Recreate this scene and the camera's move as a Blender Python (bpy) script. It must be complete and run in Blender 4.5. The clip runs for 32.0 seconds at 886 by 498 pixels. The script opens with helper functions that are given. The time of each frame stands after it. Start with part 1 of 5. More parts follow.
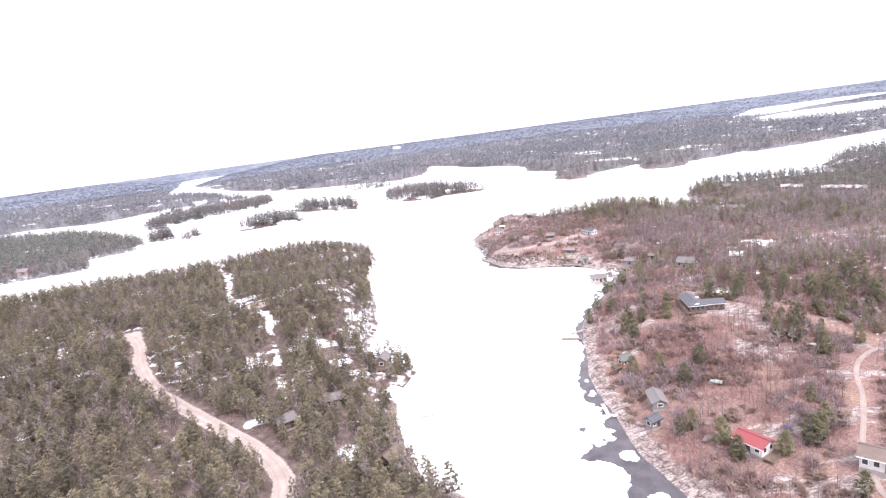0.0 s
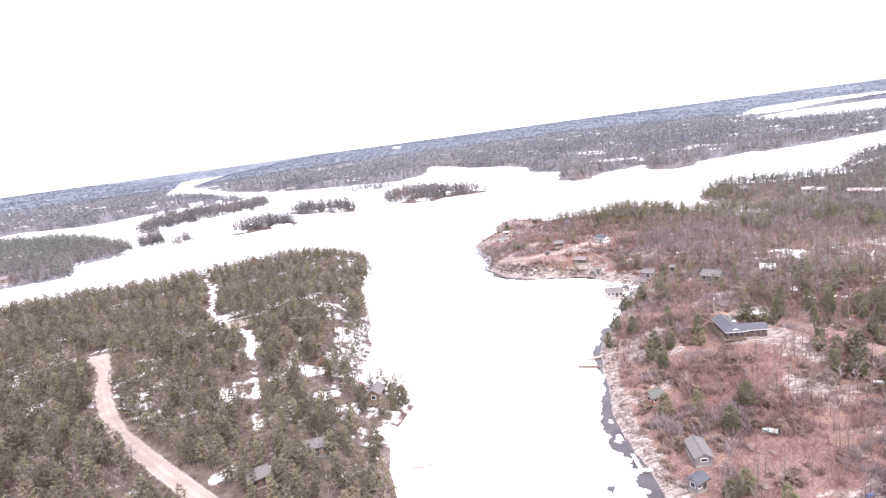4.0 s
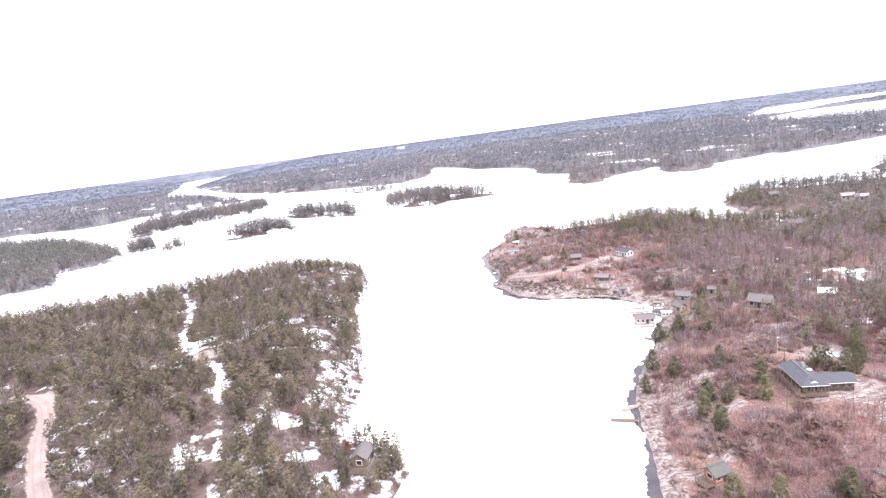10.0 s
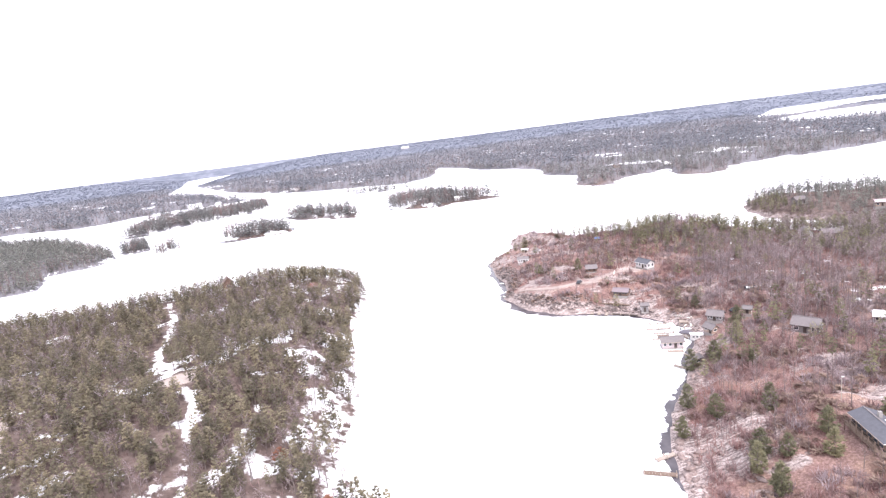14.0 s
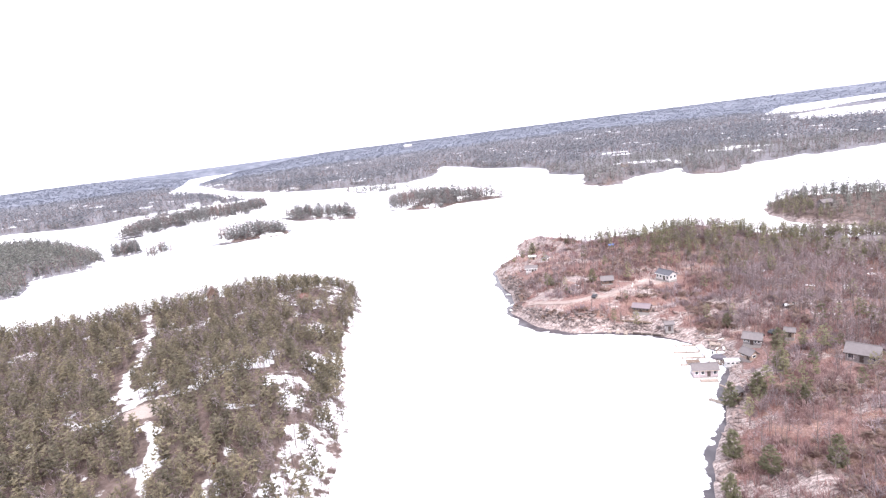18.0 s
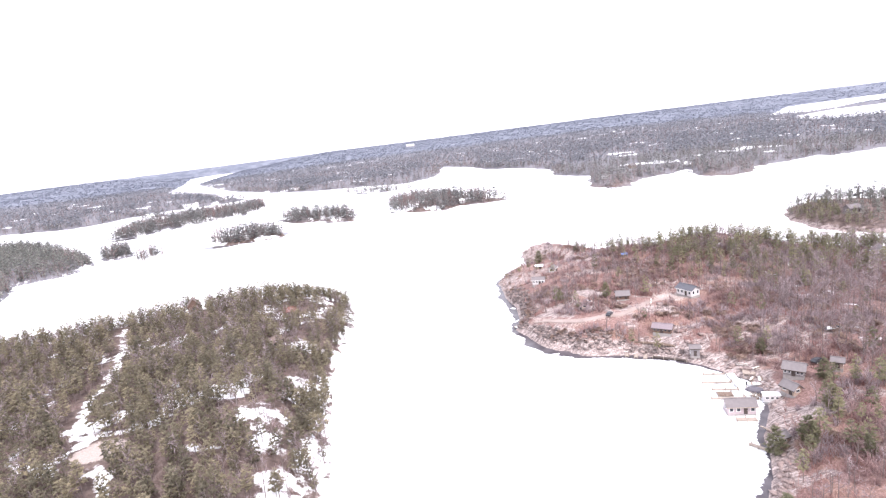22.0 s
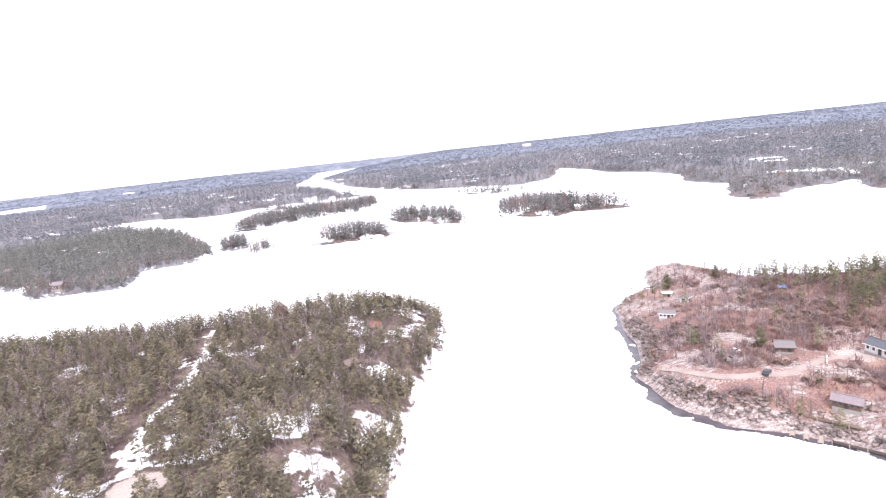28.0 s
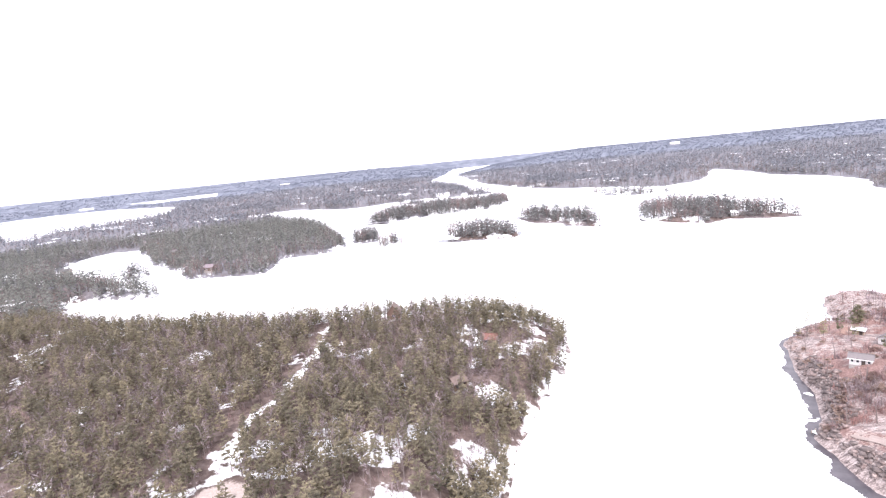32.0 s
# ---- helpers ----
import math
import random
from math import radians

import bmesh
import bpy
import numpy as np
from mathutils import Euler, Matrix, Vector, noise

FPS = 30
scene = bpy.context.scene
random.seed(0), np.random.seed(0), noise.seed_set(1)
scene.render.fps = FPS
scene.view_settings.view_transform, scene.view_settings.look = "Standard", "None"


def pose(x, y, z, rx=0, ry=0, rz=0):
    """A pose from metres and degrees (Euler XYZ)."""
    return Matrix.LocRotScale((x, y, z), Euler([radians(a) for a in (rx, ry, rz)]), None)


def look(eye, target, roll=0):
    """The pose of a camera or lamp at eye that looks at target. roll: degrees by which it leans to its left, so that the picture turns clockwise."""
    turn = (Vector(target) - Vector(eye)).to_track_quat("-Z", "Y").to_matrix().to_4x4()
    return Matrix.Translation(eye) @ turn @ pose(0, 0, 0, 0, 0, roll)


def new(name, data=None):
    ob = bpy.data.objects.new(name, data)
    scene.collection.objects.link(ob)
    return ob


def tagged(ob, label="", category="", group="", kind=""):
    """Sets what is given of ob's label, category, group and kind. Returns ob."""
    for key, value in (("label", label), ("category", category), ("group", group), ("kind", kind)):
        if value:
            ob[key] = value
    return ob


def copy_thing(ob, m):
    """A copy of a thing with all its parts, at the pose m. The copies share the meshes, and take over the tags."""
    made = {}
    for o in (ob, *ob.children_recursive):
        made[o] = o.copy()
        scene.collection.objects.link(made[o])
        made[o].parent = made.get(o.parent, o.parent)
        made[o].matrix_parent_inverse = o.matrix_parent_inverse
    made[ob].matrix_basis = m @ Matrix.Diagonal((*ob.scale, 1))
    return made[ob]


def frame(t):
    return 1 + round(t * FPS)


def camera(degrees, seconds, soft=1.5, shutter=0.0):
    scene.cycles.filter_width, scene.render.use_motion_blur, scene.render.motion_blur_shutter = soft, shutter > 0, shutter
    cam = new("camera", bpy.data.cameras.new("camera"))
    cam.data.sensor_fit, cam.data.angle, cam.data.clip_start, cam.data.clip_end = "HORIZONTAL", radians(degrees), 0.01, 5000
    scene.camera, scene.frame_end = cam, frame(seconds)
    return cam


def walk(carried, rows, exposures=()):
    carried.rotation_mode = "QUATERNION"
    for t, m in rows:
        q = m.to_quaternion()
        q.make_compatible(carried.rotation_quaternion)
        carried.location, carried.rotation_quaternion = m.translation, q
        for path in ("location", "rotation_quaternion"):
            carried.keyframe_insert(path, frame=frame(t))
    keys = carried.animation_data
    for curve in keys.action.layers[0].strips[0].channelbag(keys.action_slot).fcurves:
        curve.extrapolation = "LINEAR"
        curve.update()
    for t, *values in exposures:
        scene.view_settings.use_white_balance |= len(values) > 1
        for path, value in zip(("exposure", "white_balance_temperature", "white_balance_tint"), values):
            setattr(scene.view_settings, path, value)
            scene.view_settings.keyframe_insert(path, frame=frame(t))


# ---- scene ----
cam = camera(77.9, 32.0, 1.3)
EXPOSURE, KELVIN, TINT = 1.24, 6150, 15
PATH = [
    (0, (-0.667, -2.089, 90.819), (-0.739, 0.359, 90.315), -7.6),
    (0.5, (-0.424, 1.199, 90.989), (-0.494, 3.646, 90.485), -7.7),
    (1, (-0.245, 4.595, 91.076), (-0.316, 7.043, 90.571), -7.9),
    (1.5, (-0.307, 8.011, 91.167), (-0.379, 10.459, 90.662), -7.7),
    (2, (-0.428, 11.407, 91.264), (-0.496, 13.855, 90.759), -7.7),
    (2.5, (-0.391, 14.786, 91.300), (-0.464, 17.234, 90.794), -7.8),
    (3, (-0.575, 18.310, 91.320), (-0.647, 20.758, 90.812), -7.8),
    (3.5, (-0.806, 21.996, 91.336), (-0.879, 24.444, 90.830), -7.7),
    (5.5, (-0.664, 35.309, 91.491), (-0.741, 37.756, 90.986), -7.8),
    (6, (-0.679, 38.511, 91.380), (-0.757, 40.959, 90.876), -7.7),
    (6.5, (-0.674, 41.859, 91.569), (-0.754, 44.306, 91.064), -7.8),
    (7, (-0.631, 45.066, 91.574), (-0.715, 47.514, 91.069), -7.7),
    (7.5, (-0.527, 48.264, 91.611), (-0.613, 50.711, 91.106), -7.8),
    (8, (-0.471, 51.430, 91.613), (-0.557, 53.877, 91.109), -7.8),
    (8.5, (-0.400, 54.595, 91.589), (-0.488, 57.043, 91.085), -7.8),
    (9, (-0.311, 57.527, 91.512), (-0.403, 59.974, 91.010), -7.7),
    (9.5, (-0.302, 60.535, 91.729), (-0.395, 62.981, 91.224), -7.8),
    (10, (-0.320, 63.420, 91.782), (-0.414, 65.866, 91.280), -7.7),
    (10.5, (-0.242, 66.585, 91.831), (-0.341, 69.031, 91.328), -7.8),
    (11, (-0.161, 70.105, 91.838), (-0.261, 72.551, 91.334), -7.7),
    (11.5, (-0.290, 73.552, 91.736), (-0.393, 76.000, 91.234), -7.6),
    (12, (-0.326, 76.610, 91.553), (-0.430, 79.056, 91.050), -7.6),
    (12.5, (-0.445, 79.726, 91.589), (-0.549, 82.174, 91.088), -7.5),
    (13, (-0.443, 82.889, 91.572), (-0.550, 85.336, 91.073), -7.6),
    (13.5, (-0.343, 86.406, 91.596), (-0.453, 88.854, 91.096), -7.4),
    (14, (-0.346, 89.724, 91.647), (-0.458, 92.170, 91.146), -7.4),
    (14.5, (-0.339, 93.119, 91.795), (-0.453, 95.565, 91.293), -7.4),
    (16.5, (-0.438, 106.484, 91.739), (-0.559, 108.930, 91.235), -7.5),
    (17, (-0.375, 109.734, 91.775), (-0.498, 112.179, 91.270), -7.4),
    (17.5, (-0.090, 113.130, 91.804), (-0.216, 115.575, 91.296), -7.4),
    (18, (-0.069, 116.209, 91.788), (-0.195, 118.653, 91.280), -7.4),
    (18.5, (0.092, 119.368, 91.780), (-0.036, 121.811, 91.273), -7.5),
    (19, (0.201, 122.513, 91.657), (0.073, 124.957, 91.151), -7.4),
    (19.5, (0.331, 125.683, 91.748), (0.200, 128.126, 91.241), -7.3),
    (20, (0.440, 128.976, 91.696), (0.307, 131.421, 91.190), -7.3),
    (20.5, (0.555, 132.065, 91.728), (0.421, 134.510, 91.221), -7.2),
    (21, (0.646, 135.094, 91.656), (0.511, 137.539, 91.150), -7.3),
    (21.5, (0.860, 138.149, 91.654), (0.722, 140.594, 91.148), -7.3),
    (22, (1.054, 140.871, 91.759), (0.915, 143.315, 91.251), -7.3),
    (22.5, (1.171, 143.465, 91.905), (1.029, 145.909, 91.396), -7.3),
    (23, (1.288, 146.049, 91.859), (1.143, 148.493, 91.352), -7.3),
    (23.5, (1.210, 148.870, 91.926), (1.064, 151.314, 91.419), -7.1),
    (24, (1.339, 151.596, 91.929), (1.190, 154.040, 91.424), -7.1),
    (24.5, (1.571, 154.574, 92.037), (1.421, 157.018, 91.530), -7.2),
    (26.5, (1.560, 167.925, 91.895), (1.284, 170.361, 91.403), -6.9),
    (27, (1.718, 171.444, 91.700), (1.334, 173.866, 91.219), -6.7),
    (27.5, (1.769, 175.036, 91.557), (1.261, 177.440, 91.090), -6.6),
    (28, (1.510, 178.828, 91.299), (0.875, 181.202, 90.847), -6.4),
    (28.5, (1.340, 182.407, 91.203), (0.573, 184.746, 90.764), -6.2),
    (29, (0.926, 185.880, 90.965), (0.046, 188.180, 90.540), -6),
    (29.5, (0.573, 189.442, 90.850), (-0.411, 191.704, 90.435), -5.9),
    (30, (0.168, 192.701, 90.780), (-0.901, 194.925, 90.373), -5.8),
    (30.5, (-0.346, 195.730, 90.701), (-1.469, 197.926, 90.296), -5.7),
    (31, (-0.814, 198.401, 90.526), (-1.961, 200.585, 90.124), -5.7),
    (31.5, (-1.742, 200.800, 90.403), (-2.911, 202.972, 90.001), -5.8),
    (32, (-2.582, 202.985, 90.369), (-3.770, 205.147, 89.966), -5.7),
]
walk(cam, [(t, look(e, g, r)) for t, e, g, r in PATH], [(0, EXPOSURE, KELVIN, TINT), (32, EXPOSURE, KELVIN, TINT)])

# ---- daylight: bright overcast ----
SUN_UP, SUN_AZ = radians(48), radians(150)
world = bpy.data.worlds.new("overcast_sky")
scene.world = world
world.use_nodes = True
wn, wl = world.node_tree.nodes, world.node_tree.links
wn.clear()
sky = wn.new("ShaderNodeTexSky")
sky.sky_type, sky.sun_disc = "NISHITA", False
sky.sun_elevation, sky.sun_rotation = SUN_UP, SUN_AZ
sky.air_density, sky.dust_density, sky.ozone_density = 0.6, 6.0, 0.4
cloud = wn.new("ShaderNodeMix")
cloud.data_type = "RGBA"
cloud.inputs["Factor"].default_value = 0.75
cloud.inputs["B"].default_value = (9.0, 8.9, 9.1, 1)
wb = wn.new("ShaderNodeBackground")
wb.inputs["Strength"].default_value = 0.122
wo = wn.new("ShaderNodeOutputWorld")
wl.new(sky.outputs["Color"], cloud.inputs["A"])
wl.new(cloud.outputs["Result"], wb.inputs["Color"])
wl.new(wb.outputs["Background"], wo.inputs["Surface"])
sun = new("sun", bpy.data.lights.new("sun", "SUN"))
sun.data.energy, sun.data.angle, sun.data.color = 1.35, radians(12), (1.0, 0.95, 0.9)
sun.matrix_world = look((0, 0, 300), (-300 * math.cos(SUN_UP) * math.sin(SUN_AZ), -300 * math.cos(SUN_UP) * math.cos(SUN_AZ), 300 - 300 * math.sin(SUN_UP)))


# ---- materials ----
def material(name, rough=0.9, metal=0.0, spec=0.3):
    m = bpy.data.materials.new(name)
    m.use_nodes = True
    n, l = m.node_tree.nodes, m.node_tree.links
    b = n["Principled BSDF"]
    b.inputs["Roughness"].default_value = rough
    b.inputs["Metallic"].default_value = metal
    b.inputs["Specular IOR Level"].default_value = spec
    return m, n, l, b


def nz(n, l, scale, detail=4.0, rough=0.6, coord="Object"):
    t = n.new("ShaderNodeTexCoord")
    k = n.new("ShaderNodeTexNoise")
    k.inputs["Scale"].default_value, k.inputs["Detail"].default_value, k.inputs["Roughness"].default_value = scale, detail, rough
    l.new(t.outputs[coord], k.inputs["Vector"])
    return k.outputs["Fac"]


def ramp(n, l, fac, stops):
    r = n.new("ShaderNodeValToRGB")
    e = r.color_ramp.elements
    while len(e) < len(stops):
        e.new(0.5)
    for i, (p, c) in enumerate(stops):
        e[i].position, e[i].color = p, (*c, 1)
    l.new(fac, r.inputs["Fac"])
    return r.outputs["Color"]


def mix(n, l, fac, a, b, how="MIX"):
    k = n.new("ShaderNodeMix")
    k.data_type, k.blend_type = "RGBA", how
    for name, v in (("Factor", fac), ("A", a), ("B", b)):
        if isinstance(v, (int, float)):
            k.inputs[name].default_value = v
        elif isinstance(v, tuple):
            k.inputs[name].default_value = (*v, 1)
        else:
            l.new(v, k.inputs[name])
    return k.outputs["Result"]


def calc(n, l, op, a, b=0.0, clamp=False):
    k = n.new("ShaderNodeMath")
    k.operation, k.use_clamp = op, clamp
    for i, v in enumerate((a, b)):
        if isinstance(v, (int, float)):
            k.inputs[i].default_value = v
        else:
            l.new(v, k.inputs[i])
    return k.outputs[0]


def attr(n, name):
    a = n.new("ShaderNodeAttribute")
    a.attribute_name = name
    return a.outputs["Fac"]


def bump(n, l, b, height, strength, dist):
    k = n.new("ShaderNodeBump")
    k.inputs["Strength"].default_value, k.inputs["Distance"].default_value = strength, dist
    l.new(height, k.inputs["Height"])
    l.new(k.outputs["Normal"], b.inputs["Normal"])


def grained(name, stops, scale, rough=0.85, bumpy=0.3, dist=0.05, metal=0.0, fine=6.0, spec=0.3):
    """A surface with broad patches and fine grain."""
    m, n, l, b = material(name, rough, metal, spec)
    broad, grain = nz(n, l, scale), nz(n, l, scale * fine, 6)
    f = calc(n, l, "ADD", calc(n, l, "MULTIPLY", broad, 0.6), calc(n, l, "MULTIPLY", grain, 0.4))
    l.new(ramp(n, l, f, stops), b.inputs["Base Color"])
    bump(n, l, b, grain, bumpy, dist)
    return m


def foliage(name, dark, mid, light, rough=0.8, thin=0.4):
    """Colour varies from tree to tree and from clump to clump; thin needles let light through."""
    m, n, l, b = material(name, rough, 0, 0.15)
    g = n.new("ShaderNodeNewGeometry")
    o = n.new("ShaderNodeObjectInfo")
    tree_shift = calc(n, l, "FRACT", calc(n, l, "ADD", attr(n, "tint"), o.outputs["Random"]))
    f = calc(n, l, "ADD", calc(n, l, "MULTIPLY", tree_shift, 0.55), calc(n, l, "MULTIPLY", g.outputs["Random Per Island"], 0.45))
    c = ramp(n, l, f, [(0.1, dark), (0.5, mid), (0.9, light)])
    l.new(c, b.inputs["Base Color"])
    t, k = n.new("ShaderNodeBsdfTranslucent"), n.new("ShaderNodeMixShader")
    k.inputs["Fac"].default_value = thin
    l.new(c, t.inputs["Color"])
    l.new(b.outputs["BSDF"], k.inputs[1])
    l.new(t.outputs["BSDF"], k.inputs[2])
    l.new(k.outputs["Shader"], n["Material Output"].inputs["Surface"])
    return m


M_PINE = foliage("pine_needles", (0.108, 0.098, 0.077), (0.225, 0.200, 0.143), (0.372, 0.317, 0.213), 0.8, 0.45)
# Paler and greyer than near needles: distance haze put into the colour.
M_FARPINE = foliage("haze_greyed_needles", (0.150, 0.155, 0.160), (0.240, 0.242, 0.240), (0.350, 0.338, 0.326))
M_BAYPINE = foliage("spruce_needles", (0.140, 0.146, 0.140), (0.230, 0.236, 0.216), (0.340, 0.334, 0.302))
# The blue in these far conifers is aerial haze painted into their colour.
M_DOTPINE = foliage("haze_blue_needles", (0.165, 0.176, 0.205), (0.235, 0.246, 0.278), (0.325, 0.328, 0.352))
# Horizon trees carry the strongest painted haze, a flat grey-blue.
M_HORIZON = foliage("haze_tinted_woods", (0.195, 0.211, 0.262), (0.230, 0.246, 0.302), (0.268, 0.283, 0.338))
M_TWIG = foliage("bare_twigs", (0.215, 0.145, 0.142), (0.310, 0.208, 0.204), (0.440, 0.318, 0.308))
M_PALETWIG = foliage("pale_twigs", (0.240, 0.188, 0.198), (0.340, 0.272, 0.285), (0.480, 0.402, 0.415))
M_SHRUB = foliage("leafless_shrub", (0.190, 0.104, 0.096), (0.300, 0.168, 0.155), (0.430, 0.262, 0.236))
M_BUSH = foliage("dense_bush", (0.225, 0.165, 0.140), (0.320, 0.232, 0.198), (0.420, 0.325, 0.270), 0.85, 0.5)
M_BUSHY = foliage("young_pine_needles", (0.150, 0.148, 0.102), (0.252, 0.242, 0.156), (0.365, 0.334, 0.210), 0.8, 0.55)
M_BARK = grained("bark", [(0.3, (0.13, 0.10, 0.095)), (0.7, (0.25, 0.205, 0.195))], 3.0, 0.95)


def ground_material():
    m, n, l, b = material("forest_ground", 0.95, 0, 0.1)
    big, mid, fine = nz(n, l, 0.05, 5), nz(n, l, 0.35, 6, 0.65), nz(n, l, 2.2, 6, 0.7)
    litter = ramp(n, l, mid, [(0.3, (0.075, 0.055, 0.050)), (0.5, (0.150, 0.112, 0.102)), (0.7, (0.25, 0.195, 0.178))])
    scrub = ramp(n, l, fine, [(0.3, (0.120, 0.074, 0.068)), (0.5, (0.230, 0.146, 0.133)), (0.72, (0.400, 0.270, 0.245))])
    ochre = ramp(n, l, fine, [(0.3, (0.175, 0.110, 0.082)), (0.5, (0.300, 0.198, 0.155)), (0.72, (0.46, 0.330, 0.268))])
    dry = nz(n, l, 0.085, 5, 0.7)
    scrub = mix(n, l, calc(n, l, "MULTIPLY", calc(n, l, "SUBTRACT", dry, 0.50), 6.0, True), scrub, ochre)
    place, flow = n.new("ShaderNodeTexCoord"), n.new("ShaderNodeMapping")
    flow.inputs["Scale"].default_value, flow.inputs["Rotation"].default_value = (0.35, 1.9, 1.0), (0, 0, 0.25)
    strata = n.new("ShaderNodeTexNoise")
    strata.inputs["Scale"].default_value, strata.inputs["Detail"].default_value, strata.inputs["Roughness"].default_value = 0.9, 7, 0.7
    l.new(place.outputs["Object"], flow.inputs["Vector"])
    l.new(flow.outputs["Vector"], strata.inputs["Vector"])
    rock = ramp(n, l, calc(n, l, "ADD", calc(n, l, "MULTIPLY", strata.outputs["Fac"], 0.6), calc(n, l, "MULTIPLY", fine, 0.4)),
                [(0.38, (0.085, 0.068, 0.067)), (0.47, (0.235, 0.188, 0.180)), (0.54, (0.41, 0.343, 0.326)), (0.64, (0.60, 0.525, 0.503))])
    dirt = ramp(n, l, fine, [(0.3, (0.36, 0.300, 0.275)), (0.7, (0.52, 0.445, 0.410))])
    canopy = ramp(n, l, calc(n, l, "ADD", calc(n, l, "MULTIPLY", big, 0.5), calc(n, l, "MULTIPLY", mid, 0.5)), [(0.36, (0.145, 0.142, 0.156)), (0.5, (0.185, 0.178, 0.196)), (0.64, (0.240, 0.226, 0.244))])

    def edge(name, noise_in, sharp=3.0):
        v = calc(n, l, "ADD", attr(n, name), calc(n, l, "MULTIPLY", calc(n, l, "SUBTRACT", noise_in, 0.5), 1.2))
        return calc(n, l, "ADD", calc(n, l, "MULTIPLY", calc(n, l, "SUBTRACT", v, 0.5), sharp), 0.5, True)
    c = mix(n, l, edge("scrub", mid), litter, scrub)
    c = mix(n, l, edge("rock", mid, 5), c, rock)
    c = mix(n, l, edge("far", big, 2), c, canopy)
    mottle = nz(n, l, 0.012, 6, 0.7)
    # Blue haze painted over the farthest land, blended in by distance.
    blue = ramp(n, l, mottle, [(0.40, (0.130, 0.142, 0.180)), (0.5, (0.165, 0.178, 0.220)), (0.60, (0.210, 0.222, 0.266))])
    c = mix(n, l, edge("haze_tint", big, 1.5), c, blue)
    c = mix(n, l, edge("dirt", fine, 4), c, dirt)
    c = mix(n, l, edge("snow", mid, 7), c, (0.86, 0.86, 0.88))
    l.new(c, b.inputs["Base Color"])
    bump(n, l, b, calc(n, l, "ADD", mid, calc(n, l, "MULTIPLY", fine, 0.4)), 0.7, 0.6)
    return m


M_GROUND = ground_material()


def ice_material():
    m, n, l, b = material("snow_covered_ice", 0.6, 0, 0.3)
    f = nz(n, l, 0.03, 6)
    l.new(ramp(n, l, f, [(0.35, (0.84, 0.85, 0.87)), (0.6, (0.90, 0.90, 0.91))]), b.inputs["Base Color"])
    bump(n, l, b, nz(n, l, 0.6, 4), 0.2, 0.1)
    return m


def water_material():
    m, n, l, b = material("open_water", 0.16, 0, 0.22)
    l.new(ramp(n, l, nz(n, l, 0.25, 5), [(0.35, (0.062, 0.055, 0.064)), (0.65, (0.110, 0.098, 0.110))]), b.inputs["Base Color"])
    bump(n, l, b, nz(n, l, 2.5, 3), 0.15, 0.05)
    return m


M_ICE, M_WATER = ice_material(), water_material()


# ---- numbers on the plan: shores, in metres ----
WEST = [(8, -700), (8, 0), (3, 60), (0, 82), (-5, 97), (-14, 105), (-19, 117), (-23, 133), (-24, 148), (-21, 156), (-18.5, 163), (-22, 169), (-30, 176), (-37, 190),
        (-37.5, 204), (-37, 220), (-40.5, 236), (-45, 255), (-50.5, 275), (-52, 300), (-51.5, 325), (-55.5, 346), (-60, 361), (-74, 371), (-95, 378),
        (-120, 371), (-140, 358), (-160, 346), (-180, 338), (-205, 336), (-240, 324), (-280, 316), (-325, 318), (-375, 342), (-408, 360)]
WEST_BAY = [(-387, 371), (-360, 377), (-345, 385), (-355, 393), (-385, 398), (-440, 405), (-516, 413), (-574, 431), (-648, 493),
            (-672, 548), (-637, 562), (-560, 522), (-498, 487), (-450, 468), (-414, 452), (-379, 433), (-348, 443), (-318, 456), (-332, 480),
            (-356, 510), (-345, 522), (-330, 528), (-322, 548), (-328, 568), (-369, 612), (-430, 668), (-492, 718), (-590, 770), (-708, 850), (-863, 922)]
NORTH_WEST = [(-778, 998), (-700, 972), (-640, 951), (-604, 972), (-572, 1073), (-500, 1090), (-425, 1105), (-410, 1150), (-473, 1175),
              (-585, 1341), (-945, 1829), (-1175, 2370), (-1577, 3251), (-1900, 4800), (-2000, 6000), (-6000, 6000), (-6000, -700)]
NORTH = [(-1650, 6000), (-1600, 4400), (-1525, 3856), (-1040, 2230), (-588, 1477), (-396, 1225), (-295, 1138), (-224, 1105), (-161, 1084), (-100, 1042), (-62, 1100),
         (-48, 1188), (-51, 1400), (14, 1258), (46, 1140), (103, 1062), (132, 964), (123, 865), (156, 807), (132, 698), (146, 670), (165, 673),
         (187, 716), (215, 728), (255, 752), (237, 676), (258, 660), (280, 659), (302, 701), (356, 718), (395, 745), (392, 718), (444, 731),
         (520, 755), (620, 790), (760, 840), (1000, 900), (2000, 1000), (6000, 1200), (6000, 6000)]
EAST = [(60, -700), (44, 0), (40, 60), (37, 85), (36, 92), (33, 107), (33, 118), (32, 130), (32, 146), (35, 161), (37, 171), (40, 184), (44, 194),
        (49, 203), (57, 215), (60, 224), (65, 232), (69, 240), (70, 250), (66, 256), (62, 262), (56, 267), (50, 271), (45, 274), (38, 275), (30, 277),
        (24, 283), (18, 293), (13.5, 304), (16, 315), (16.5, 330), (11.5, 348), (10.5, 368), (17, 386), (29, 400), (27, 418), (31, 433), (45, 436), (60, 419)]
EAST_BACK = [(70, 402), (88, 388), (110, 390), (126, 380), (142, 362), (165, 352), (190, 352), (212, 362), (204, 376), (192, 391), (184, 405), (185, 430),
             (192, 448), (199, 467), (212, 472), (240, 462), (290, 448), (324, 451), (335, 466), (335, 490), (350, 521), (380, 540), (450, 565), (700, 640),
             (1200, 720), (6000, 900), (6000, -700)]
